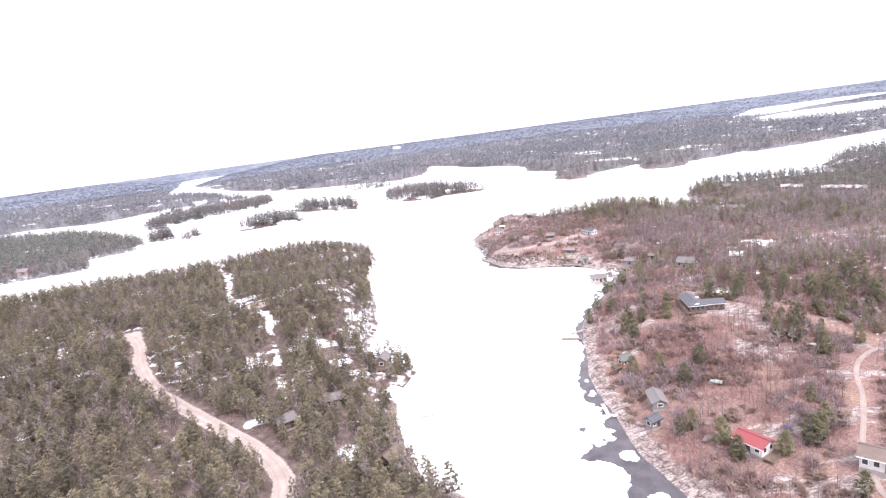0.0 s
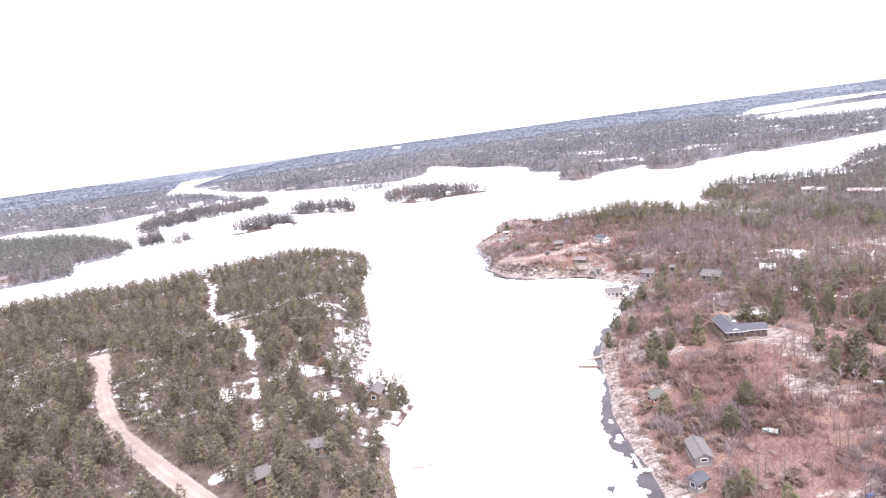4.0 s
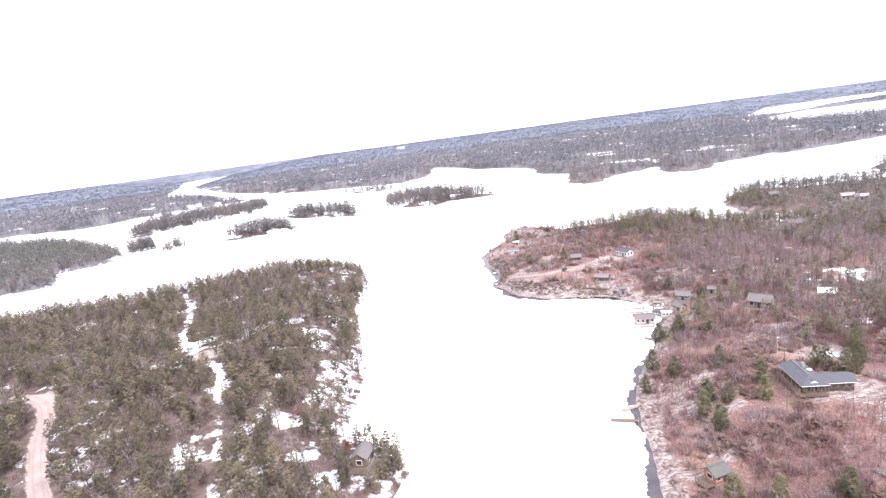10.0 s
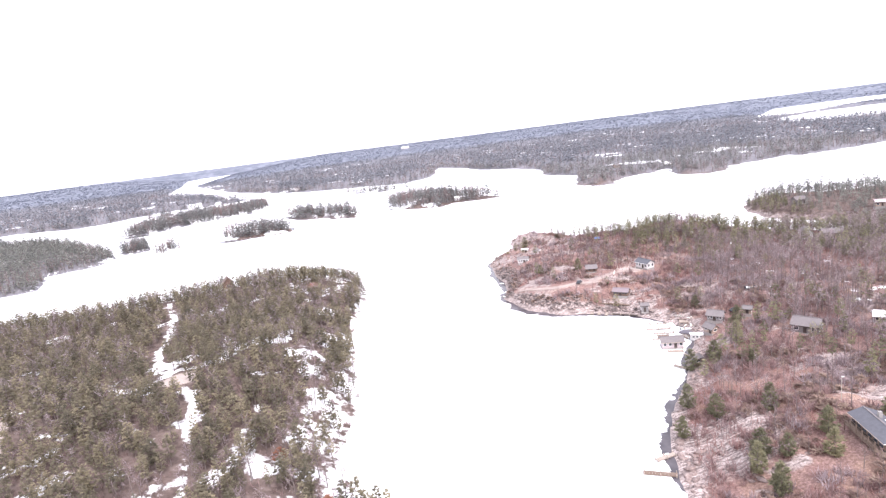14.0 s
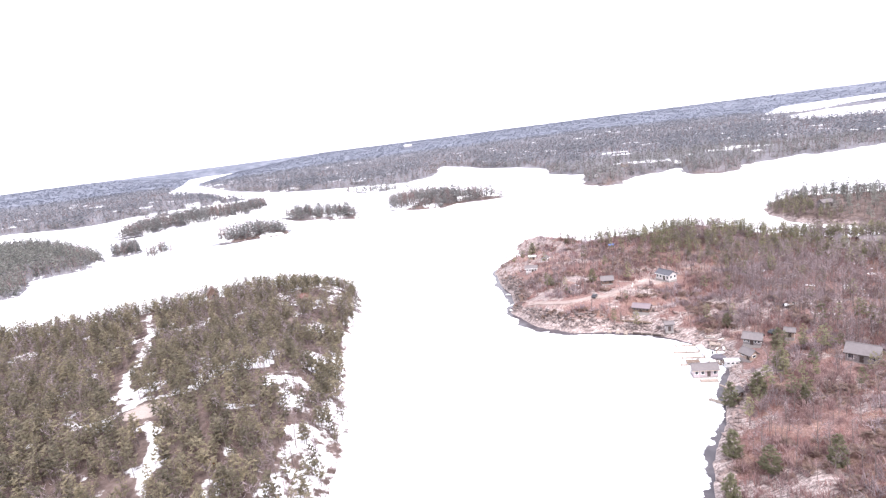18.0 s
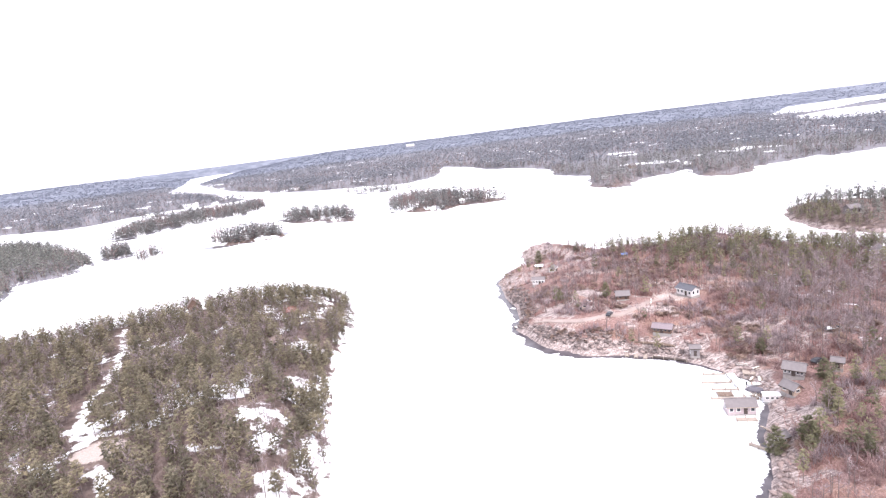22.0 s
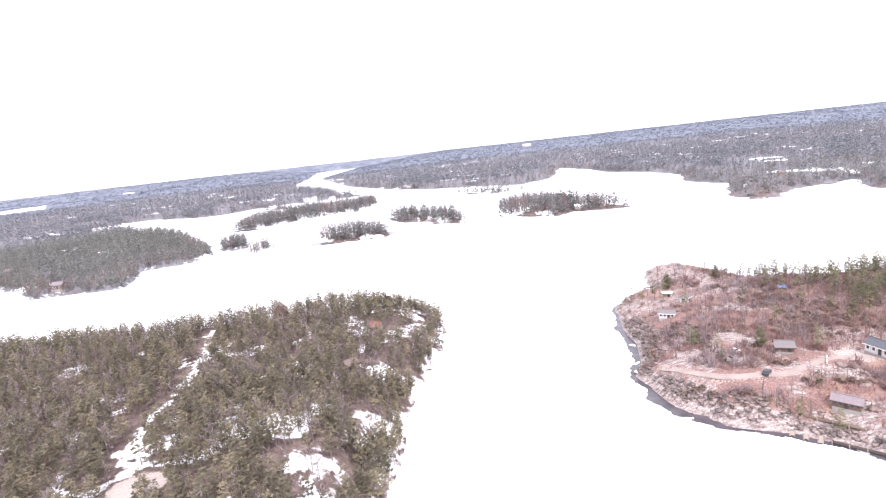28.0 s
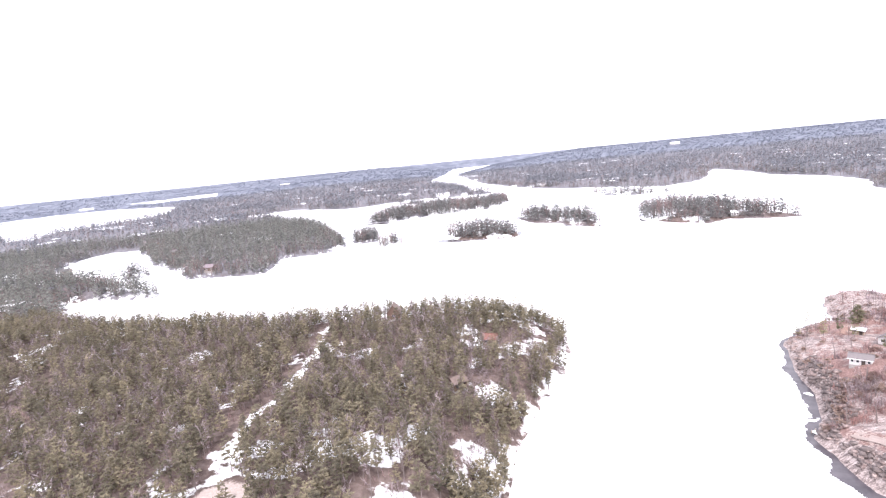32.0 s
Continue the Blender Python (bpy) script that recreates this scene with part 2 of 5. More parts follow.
ISLANDS = [
    [(-98, 742), (-76, 682), (-50, 662), (-22, 651), (-12, 674), (10, 672), (30, 674), (42, 676), (38, 690), (14, 708), (-10, 735), (-50, 755)],
    [(-221, 733), (-191, 691), (-168, 688), (-140, 668), (-115, 653), (-114, 683), (-150, 715), (-190, 740)],
    [(-251, 623), (-221, 590), (-194, 596), (-172, 602), (-180, 628), (-215, 645)],
    [(-292, 568), (-278, 556), (-266, 562), (-272, 580)],
    [(-433, 743), (-394, 736), (-381, 756), (-371, 783), (-329, 800), (-301, 840), (-300, 918), (-322, 972), (-345, 912), (-385, 884), (-415, 850), (-441, 800)],
    [(-548, 995), (-487, 982), (-500, 1012), (-560, 1022)],
    [(-349, 604), (-322, 578), (-311, 592), (-330, 628)],
    [(-474, 433), (-445, 427), (-437, 439), (-450, 454)],
    [(-190, 978), (-187, 966), (-134, 932), (-81, 930), (-80, 941), (-140, 952)],
]
LAKES = [
    [(-1120, 640), (-1200, 760), (-1250, 960), (-1330, 1090), (-1700, 1400), (-2238, 1496), (-2440, 1376), (-2420, 1180), (-1560, 800)],
    [(-2450, 1900), (-2250, 2250), (-2700, 2200), (-3200, 1400), (-3000, 1300)],
    [(780, 1320), (900, 1700), (1117, 1850), (1400, 1850), (1320, 1500), (980, 1230)],
    [(860, 1900), (986, 1960), (1500, 2750), (2000, 2880), (2200, 2500), (1300, 2020), (1050, 1860)],
]


FAR_ICE = [
    [(-2392, 1652), (-2122, 1612), (-2069, 1691), (-1887, 1716), (-2292, 2083), (-2441, 2138), (-2479, 2000), (-2423, 1822), (-2504, 1737)],
    [(-2797, 1426), (-2734, 1507), (-2674, 1631), (-2864, 1737), (-2922, 1602), (-2988, 1515)],
    [(-2397, 1438), (-2362, 1483), (-2496, 1559), (-2554, 1533)],
]
ROAD = [(-37, 40), (-38.5, 80), (-43.3, 102), (-47.5, 108), (-55.4, 116.4), (-68, 127.3), (-82.7, 140), (-96.5, 152.7), (-107.1, 165.2), (-114, 174.5), (-119, 182), (-122.5, 190), (-129.5, 199.5), (-138.6, 206), (-147.8, 209), (-157, 204), (-168, 193)]
ROAD_END = [(-129.5, 199.5), (-132, 204), (-134.5, 208)]
TRAIL = [(-55, 141), (-58, 150), (-67.2, 174.3), (-75, 195), (-81, 211), (-88, 220)]
UPPER_TRAIL = [(-98, 229), (-104.6, 236), (-114, 253), (-124.9, 282), (-134.8, 304), (-143, 317), (-150, 328)]
SNOW_SPOTS = [(-57.3, 236, 5), (-44.3, 208, 8), (-45.6, 195, 7), (-50.4, 182, 6), (-34.9, 183, 5), (-44, 165, 6), (-71.7, 168.7, 8), (-67.7, 328, 6), (-63.5, 294, 5), (-65, 339, 5),
              (-70.5, 249, 4), (-55.4, 265, 5), (-113, 305, 4), (-260, 275, 5), (-282, 293, 6), (-178, 288, 5), (-52, 325, 4), (-54.8, 296, 4), (-39.3, 232, 5), (-44.7, 216, 6), (-51.8, 227, 5),
              (-92, 293, 3), (-60.2, 178, 5), (-35.7, 155, 5), (-40, 136, 4), (-58, 127.5, 4), (-49, 126.5, 4), (-124.5, 135, 4), (-31, 110.7, 4), (-88, 218, 3), (-99, 228, 4)]
DRIVE = [(63.1, 71.2), (69.5, 91.6), (77.7, 101.8), (84.6, 111.7), (89.3, 121.3), (97.4, 126.4), (104.4, 130.3), (130.1, 130.1)]
BIG_DRIVE = [(104.4, 130.3), (97.5, 151.4), (88.3, 170.3), (84.5, 178.5), (74.6, 179.7)]
POINT_ROAD = [(20, 301), (28, 291), (33, 286), (40, 285), (45, 287), (52, 290), (58, 296), (66, 299), (70, 297)]


# ---- the lie of the land ----
def lattice(i, j):
    h = (i * 374761393 + j * 668265263) & 0xFFFFFFFF
    h = ((h ^ (h >> 13)) * 1274126177) & 0xFFFFFFFF
    return ((h ^ (h >> 16)) & 0xFFFF) / 65535.0


def value_noise(x, y, size, octaves=1):
    x, y = np.asarray(x, float), np.asarray(y, float)
    total, amp, norm = 0.0, 1.0, 0.0
    for _ in range(octaves):
        u, v = x / size, y / size
        i, j = np.floor(u).astype(np.int64), np.floor(v).astype(np.int64)
        a, b = u - i, v - j
        a, b = a * a * (3 - 2 * a), b * b * (3 - 2 * b)
        q = (lattice(i, j) * (1 - a) + lattice(i + 1, j) * a) * (1 - b) + (lattice(i, j + 1) * (1 - a) + lattice(i + 1, j + 1) * a) * b
        total, norm, amp, size = total + amp * q, norm + amp, amp * 0.5, size / 2.1
    return total / norm


def inland(poly, x, y):
    """How far each place lies inside the outline; negative outside."""
    d = np.full(x.shape, 1e12)
    inside = np.zeros(x.shape, bool)
    for (ax, ay), (bx, by) in zip(poly, poly[1:] + poly[:1]):
        ex, ey = bx - ax, by - ay
        s = np.clip(((x - ax) * ex + (y - ay) * ey) / (ex * ex + ey * ey), 0, 1)
        d = np.minimum(d, (x - ax - s * ex) ** 2 + (y - ay - s * ey) ** 2)
        if ay != by:
            inside ^= ((ay > y) != (by > y)) & (x < ex * (y - ay) / ey + ax)
    return np.where(inside, 1, -1) * np.sqrt(d)


def line_distance(points, x, y):
    d = np.full(np.shape(x), 1e12)
    for (ax, ay), (bx, by) in zip(points, points[1:]):
        ex, ey = bx - ax, by - ay
        s = np.clip(((x - ax) * ex + (y - ay) * ey) / (ex * ex + ey * ey), 0, 1)
        d = np.minimum(d, (x - ax - s * ex) ** 2 + (y - ay - s * ey) ** 2)
    return np.sqrt(d)


SHORES = [WEST + WEST_BAY + NORTH_WEST, NORTH, EAST + EAST_BACK]


def shore_distance(x, y):
    sd = np.full(x.shape, -1e9)
    for p in SHORES + ISLANDS:
        sd = np.maximum(sd, inland(p, x, y))
    for p in LAKES:
        sd = np.minimum(sd, -inland(p, x, y))
    r = np.hypot(x, y - 60)
    wobble = (value_noise(x, y, 9, 3) - 0.5) * np.clip(r / 60, 1.5, 14)
    return np.maximum(sd + wobble, r - 3900)


def step(a, b, v):
    s = np.clip((v - a) / (b - a), 0, 1)
    return s * s * (3 - 2 * s)


KNOLLS = [(-121, 335, 9, 1.8), (-60, 237, 17, 1.8), (73, 166, 24, 3.0), (71, 164, 10, 0.6), (44, 126, 13, -1.4), (41, 145, 9, -0.8), (-78, 238, 52, 3.8), (-138, 208, 42, 2.6), (45, 292, 18, 3.0), (27, 330, 16, 2.5), (70, 350, 30, 1.0), (112, 362, 42, 7.0), (52, 95, 20, -1.5), (90, 300, 40, 2.0), (-70, 235, 30, 1.5),
          (-85, 345, 42, 2.2), (-140, 335, 45, 3.0), (-205, 312, 48, 3.2), (-270, 296, 50, 3.2), (-335, 296, 50, 3.0)]


def height(x, y, sd):
    r = np.hypot(x, y - 60)
    east = step(-20, 10, x) * step(650, 560, y)
    crest = 6.5 + 3.5 * (value_noise(x, y, 70, 2) - 0.5)
    run = 9 + 6 * value_noise(x + 500, y, 40) + 6 * step(500, 900, y)
    run = run + 9 * east * step(222, 190, y)
    run = run - 7 * step(48, 40, x) * step(8, 14, x) * step(268, 276, y) * step(352, 338, y)
    z = crest * (1 - np.exp(-np.maximum(sd, 0) / np.maximum(run, 3.5)))
    for kx, ky, kr, kh in KNOLLS:
        z = z + kh * np.exp(-((x - kx) ** 2 + (y - ky) ** 2) / kr ** 2) * step(2, 12, sd)
    rough = (value_noise(x, y, 7, 3) - 0.5) * (1.2 + 1.6 * east) + (value_noise(x, y, 22, 2) - 0.5) * 2.2
    rough = rough * (1 - 0.95 * np.maximum(step(7, 3.5, line_distance(ROAD, x, y)), step(5, 2.5, line_distance(POINT_ROAD, x, y))))
    z = z + rough * step(0, 6, sd)
    z = z + np.maximum(step(1700, 3900, r) * 46 * step(0, 600, sd), 44 * step(3900, 4080, r)) + (value_noise(x, y, 90, 2) - 0.5) * 4 * step(1900, 2600, r) * step(0, 60, sd)
    return np.where(sd > 0, z + 0.15, np.maximum(sd * 0.35, -2.5))


def ground_at(x, y):
    x, y = np.atleast_1d(np.asarray(x, float)), np.atleast_1d(np.asarray(y, float))
    return height(x, y, shore_distance(x, y))


def gz(x, y):
    return float(ground_at(x, y)[0])


def snow_spot(x, y):
    """The open snowy patches between the western pines."""
    v = np.zeros(np.shape(x))
    for px, py, pr in SNOW_SPOTS:
        pr = pr * (1.0 + 0.35 * (py > 228))
        v = np.maximum(v, step(pr * 1.25, pr * 0.45, np.hypot(x - px, (y - py) * 0.8)))
    return v


def clearing(x, y):
    """How open the ground is: 1 where nothing tall grows."""
    c = np.maximum.reduce([step(4.4, 2.9, line_distance(ROAD, x, y)), step(4.0, 2.6, line_distance(ROAD_END, x, y)), step(2.7, 1.5, line_distance(TRAIL, x, y)), step(3.4, 2.0, line_distance(UPPER_TRAIL, x, y)),
                           step(3.5, 2.5, line_distance(DRIVE, x, y)), step(4.5, 3.0, line_distance(POINT_ROAD, x, y)), step(4.5, 3.0, line_distance(BIG_DRIVE, x, y))])
    for px, py, pr in YARDS:
        c = np.maximum(c, step(pr + 1.5, pr - 1.5, np.hypot(x - px, y - py)))
    for p in FAR_ICE:
        c = np.maximum(c, inland(p, x, y) > -25)
    return c


YARDS = [(53.9, 98.5, 8), (42.5, 121, 5.5), (38.5, 113.2, 5), (68.8, 86.9, 8), (42.6, 146.3, 6), (70, 164, 7.5), (76.4, 160.5, 8), (86.6, 179.6, 7), (73, 298, 7), (60, 233, 7), (61, 265, 3), (56.6, 277, 3.4), (76.5, 242, 7), (72, 235, 6), (51, 301, 6), (40, 311, 5), (26, 333, 6), (35, 358, 6), (31, 366, 5), (56, 274, 3), (85, 241, 4), (94.0, 224.0, 7), (114.0, 222.0, 7), (134, 240, 9), (162, 316, 8), (151, 317, 6), (225, 368, 8), (68, 355, 4), (-92, 226, 6), (-58, 237, 1.5), (-76.5, 324.5, 2.2), (-71, 287, 2), (-121, 333, 6), (-118.5, 326, 4), (-116, 320, 2.5), (-29, 163, 4), (-48, 122, 3), (-21, 107, 3), (-38, 133, 3), (-47.5, 182, 3.5), (-34, 168, 3), (-370, 448, 6)]


def ridge(x, y):
    return step(285, 355, y + 0.25 * (x - 60)) * step(58, 90, x)


def ground_sheet():
    turn = np.radians(np.concatenate([np.arange(-75, 100, 0.35), np.arange(100, 285, 4.0)]))
    radius = np.concatenate([[0.5, 8, 16, 24], 30 * 1.012 ** np.arange(252), 606 * 1.026 ** np.arange(82)])
    radius = radius[radius < 4300]
    rr, aa = np.meshgrid(radius, turn, indexing="ij")
    x, y = (-rr * np.sin(aa)).ravel(), (60 + rr * np.cos(aa)).ravel()
    sd = shore_distance(x, y)
    z = height(x, y, sd)
    nr, na = rr.shape
    i, j = np.meshgrid(np.arange(nr - 1), np.arange(na), indexing="ij")
    k = (j + 1) % na
    quads = np.stack([i * na + j, (i + 1) * na + j, (i + 1) * na + k, i * na + k], -1).reshape(-1, 4)
    under = (sd < -14)[quads].all(1)
    quads = quads[~under]
    me = bpy.data.meshes.new("ground")
    fill(me, np.stack([x, y, z], -1), quads)
    east = step(-20, 10, x) * step(560, 460, y) * step(330, 200, x) * (1 - 0.75 * step(138, 156, x) * step(245, 265, y))
    west = step(0, -20, x) * step(420, 380, y)
    r = np.hypot(x, y - 60)
    steep = step(7, 1, sd)
    n1, n2 = value_noise(x, y, 26, 3), value_noise(x + 300, y + 90, 8, 2)
    ledge = value_noise(x * 0.5 + y * 0.25, y * 1.6, 11, 3)
    rock = np.maximum(steep * (0.5 + 0.45 * east) * step(800, 350, r), east * np.maximum(step(0.57, 0.70, n1) * 0.75, step(0.57, 0.70, ledge) * 0.75))
    rock = np.maximum(rock, east * step(20, 8, np.hypot((x - 45) * 0.8, (y - 178) * 1.2)) * 0.8)
    rock = np.maximum(rock, 0.85 * step(16, 8, np.hypot(x - 40, y - 415)))
    bare = step(62, 44, x) * step(322, 345, y) * east
    rock = np.maximum(rock, bare * (0.22 + 0.5 * value_noise(x, y * 1.5, 9, 3)))
    rock = np.maximum(rock, 0.9 * step(7, 4, np.hypot(x - 43.5, (y - 312) * 0.7)))
    rock = rock * (1 - 0.8 * ridge(x, y) * step(3, 9, sd))
    snow = west * step(0.55, 0.72, n2) * (0.36 + 0.14 * step(130, 175, y) + 0.22 * step(-130, -60, x) * step(190, 230, y))
    snow = np.maximum(snow, step(2.6, 0.6, line_distance(TRAIL, x, y)) * np.clip(0.05 + 0.75 * value_noise(x, y, 6, 2) + 0.12 * step(236, 205, y), 0, 1))
    snow = np.maximum(snow, snow_spot(x, y) * (0.26 + 0.58 * value_noise(x, y, 4, 3)))
    snow = np.maximum(snow, step(2.8, 1.0, line_distance(UPPER_TRAIL, x, y)) * (0.26 + 0.62 * value_noise(x, y, 5, 2)))
    snow = np.maximum(snow, east * step(0.62, 0.74, value_noise(x * 0.6 + 300, y * 1.7 + 90, 4, 2)) * step(84, 112, x) * 0.72)
    snow = np.maximum(snow, 0.9 * step(4.5, 2.5, np.hypot((x - 136) * 0.7, y - 242)))
    snow = np.maximum(snow, step(300, 600, r) * step(0.72, 0.80, value_noise(x * 0.5, y, 26, 2)) * 0.9 * step(2600, 1900, r))
    on_island = np.maximum.reduce([inland(p, x, y) for p in ISLANDS]) > -3
    snow = np.maximum(snow, on_island * step(0.42, 0.62, value_noise(x, y, 15, 2)) * 0.8)
    for p in FAR_ICE:
        snow = np.maximum(snow, inland(p, x, y) > 0)
    dirt = np.maximum.reduce([0.75 * step(3.0, 1.8, line_distance(ROAD, x, y)), 0.8 * step(3.2, 1.8, line_distance(ROAD_END, x, y)), 0.28 * step(1.9, 0.9, line_distance(DRIVE, x, y)), 0.45 * step(3.2, 1.5, line_distance(POINT_ROAD, x, y)), 0.34 * step(4.0, 1.5, line_distance(BIG_DRIVE, x, y)), 0.62 * step(9, 5, np.hypot(x - 68, y - 301)), step(7.5, 5.2, np.hypot(x + 92, (y - 226) * 1.2))])
    snow = np.maximum(snow, west * step(9, 2, sd) * step(100, 160, y) * (0.15 + 0.7 * value_noise(x, y, 5, 2)))
    snow = np.maximum(snow, west * step(20, 7, sd) * step(150, 172, y) * step(285, 245, y) * (0.08 + 0.72 * value_noise(x + 17, y, 6, 3)))
    snow = np.maximum(snow, 0.9 * step(2.2, 1.2, np.hypot(x - 86.8, (y - 179.9) * 0.7)))
    bay = step(-240, -330, x) * step(345, 385, y)
    snow = np.maximum(snow, bay * step(16, 4, sd) * step(1500, 800, r) * (0.02 + 0.66 * value_noise(x + 40, y, 9, 3)))
    snow = snow * (1 - dirt * (np.hypot(x - 86.8, y - 179.9) > 3))
    for name, v in (("scrub", east), ("rock", rock * (1 - dirt)), ("snow", snow), ("dirt", dirt), ("far", np.maximum(step(420, 900, r), 0.85 * bay)), ("haze_tint", step(1900, 2700, r))):
        me.attributes.new(name, "FLOAT", "POINT").data.foreach_set("value", np.asarray(v, np.float32))
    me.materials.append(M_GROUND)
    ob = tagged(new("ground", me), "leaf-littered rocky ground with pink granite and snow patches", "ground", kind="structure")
    return ob


def fill(me, verts, faces):
    """Fast mesh from arrays; all faces have the same number of corners."""
    verts, faces = np.asarray(verts, np.float32), np.asarray(faces, np.int32)
    k = faces.shape[1]
    me.vertices.add(len(verts))
    me.vertices.foreach_set("co", verts.ravel())
    me.loops.add(faces.size)
    me.loops.foreach_set("vertex_index", faces.ravel())
    me.polygons.add(len(faces))
    me.polygons.foreach_set("loop_start", np.arange(len(faces), dtype=np.int32) * k)
    me.update(calc_edges=True)
    return me


ground_sheet()
me = bpy.data.meshes.new("lake_ice")
ring = [(3960 * math.cos(a * math.tau / 96), 60 + 3960 * math.sin(a * math.tau / 96), 0) for a in range(96)]
me.from_pydata(ring, [], [tuple(range(96))])
me.materials.append(M_ICE)
tagged(new("lake_ice", me), "frozen lake under smooth white snow", "lake", kind="structure")


# ---- trees ----
def tube(points, radii, sides):
    """Tapered limb round a run of points."""
    v, f = [], []
    for (p, r) in zip(points, radii):
        for s in range(sides):
            a = s * math.tau / sides
            v.append((p[0] + r * math.cos(a), p[1] + r * math.sin(a), p[2]))
    for i in range(len(points) - 1):
        for s in range(sides):
            a, b = i * sides + s, i * sides + (s + 1) % sides
            f += [(a, b, b + sides), (a, b + sides, a + sides)]
    return np.array(v), np.array(f)


def join(pieces):
    vs, fs, base = [], [], 0
    for v, f in pieces:
        vs.append(v)
        fs.append(f + base)
        base += len(v)
    return np.concatenate(vs), np.concatenate(fs)


def spray(rng, c, r, flat, n):
    """A ragged tuft of needles: n pointed blades fanned about one heart."""
    v, f = [], []
    for k in range(n):
        a = k * math.tau / n + rng.uniform(-0.5, 0.5)
        e = rng.uniform(-0.35, 0.9)
        d = np.array([math.cos(a) * math.cos(e), math.sin(a) * math.cos(e), math.sin(e) * flat])
        side = np.array([-math.sin(a), math.cos(a), rng.uniform(-0.7, 0.7)]) * r * rng.uniform(0.26, 0.42)
        base = c - d * r * 0.25
        i = len(v)
        v += [base + side, base - side, c + d * r * rng.uniform(0.8, 1.35)]
        f += [(i, i + 1, i + 2)]
    return np.array(v), np.array(f)


def pine(seed, tall, clumps, blades, tuft=0.105, sides=5, bushy=False):
    rng = np.random.default_rng(seed)
    bend = rng.normal(0, 0.02 * tall, 2)
    at = lambda s: np.array([bend[0] * s * s, bend[1] * s * s, tall * s])
    trunk = [tube([at(s) - np.array([0, 0, 0.05 if s == 0 else 0]) for s in ((0, 0.35, 0.7, 0.97) if sides > 3 else (0, 0.9))],
                  [0.014 * tall, 0.010 * tall, 0.006 * tall, 0.002] if sides > 3 else [0.012 * tall, 0.003 * tall], sides)]
    crown = []
    low = rng.uniform(0.22, 0.40) if sides > 3 and not bushy else rng.uniform(0.02, 0.12)
    for k in range(clumps):
        s = low + (1 - low) * ((k + rng.uniform(0, 0.9)) / clumps) ** 1.15
        a = k * 2.4 + rng.uniform(-0.6, 0.6)
        width = tall * (0.03 + 0.25 * (1 - s) ** 0.6) * min(1, 0.4 + (s - low) * 4) * rng.uniform(0.45, 1.12)
        heart = at(min(s, 0.99)) + np.array([math.cos(a) * width, math.sin(a) * width, rng.uniform(-0.02, 0.02) * tall])
        crown.append(spray(rng, heart, tall * tuft * rng.uniform(0.8, 1.25) * (1.15 - 0.45 * s), 0.7, blades))
        if sides > 4 and k % 4 == 0 and s < 0.85:
            trunk.append(tube([at(s - 0.03), heart], [0.005 * tall, 0.0015 * tall], 3))
    return join(trunk), join(crown)


def bare_tree(seed, tall, limbs, twigs, thick=1.0):
    rng = np.random.default_rng(seed)
    lean = rng.normal(0, 0.06 * tall, 2)
    at = lambda s: np.array([lean[0] * s, lean[1] * s, tall * s])
    trunk = [tube([at(s) - np.array([0, 0, 0.05 if s == 0 else 0]) for s in (0, 0.45, 0.95)], [0.011 * tall * thick, 0.008 * tall * thick, 0.002 * tall], 3)]
    crown = []
    for k in range(limbs):
        s = 0.22 + 0.68 * (k + rng.uniform(0, 1)) / limbs
        a = rng.uniform(0, math.tau)
        out = tall * (0.09 + 0.24 * (1 - s)) * rng.uniform(0.7, 1.2)
        tip = at(s) + np.array([math.cos(a) * out, math.sin(a) * out, out * rng.uniform(0.7, 1.5)])
        trunk.append(tube([at(s), tip], [0.005 * tall * thick, 0.0015 * tall], 3))
        for _ in range(twigs):
            q = rng.uniform(0.25, 1)
            b = at(s) * (1 - q) + tip * q
            d = rng.normal(0, 1, 3) + np.array([math.cos(a), math.sin(a), 1.0])
            d *= tall * rng.uniform(0.08, 0.16) / np.linalg.norm(d)
            w = rng.normal(0, 1, 3)
            w *= 0.011 * tall * thick / np.linalg.norm(w)
            crown.append((np.array([b - w * 0.5, b + w * 0.5, b + d]), np.array([(0, 1, 2)])))
    return join(trunk), join(crown)


def shrub(seed, tall, stems):
    rng = np.random.default_rng(seed)
    out = []
    for _ in range(stems):
        a, e = rng.uniform(0, math.tau), rng.uniform(0.35, 1.4)
        b = np.array([rng.normal(0, 0.25 * tall), rng.normal(0, 0.25 * tall), -0.05])
        d = np.array([math.cos(a) * math.cos(e), math.sin(a) * math.cos(e), math.sin(e)]) * tall * rng.uniform(0.6, 1.1)
        w = np.array([-math.sin(a), math.cos(a), 0]) * tall * 0.040
        out.append((np.array([b - w * 0.4, b + w * 0.4, b + d * 0.6 + w, b + d]), np.array([(0, 1, 2), (0, 2, 3)])))
    return join(out)


def twig_bush(seed, stems):
    """A rounded mass of thin upright twigs, forked once."""
    rng = np.random.default_rng(seed)
    out = []
    for _ in range(stems):
        a, e = rng.uniform(0, math.tau), rng.uniform(0.55, 1.5)
        b = np.array([rng.normal(0, 0.16), rng.normal(0, 0.16), -0.05])
        d = np.array([math.cos(a) * math.cos(e), math.sin(a) * math.cos(e), math.sin(e)]) * rng.uniform(0.6, 1.05)
        w = np.array([-math.sin(a), math.cos(a), rng.uniform(-0.4, 0.4)]) * 0.030
        fork = b + d * 0.55
        tip = fork + d * 0.4 + rng.normal(0, 0.13, 3)
        out.append((np.array([b - w, b + w, b + d]), np.array([(0, 1, 2)])))
        out.append((np.array([fork - w, fork + w, tip]), np.array([(0, 1, 2)])))
    return join(out)


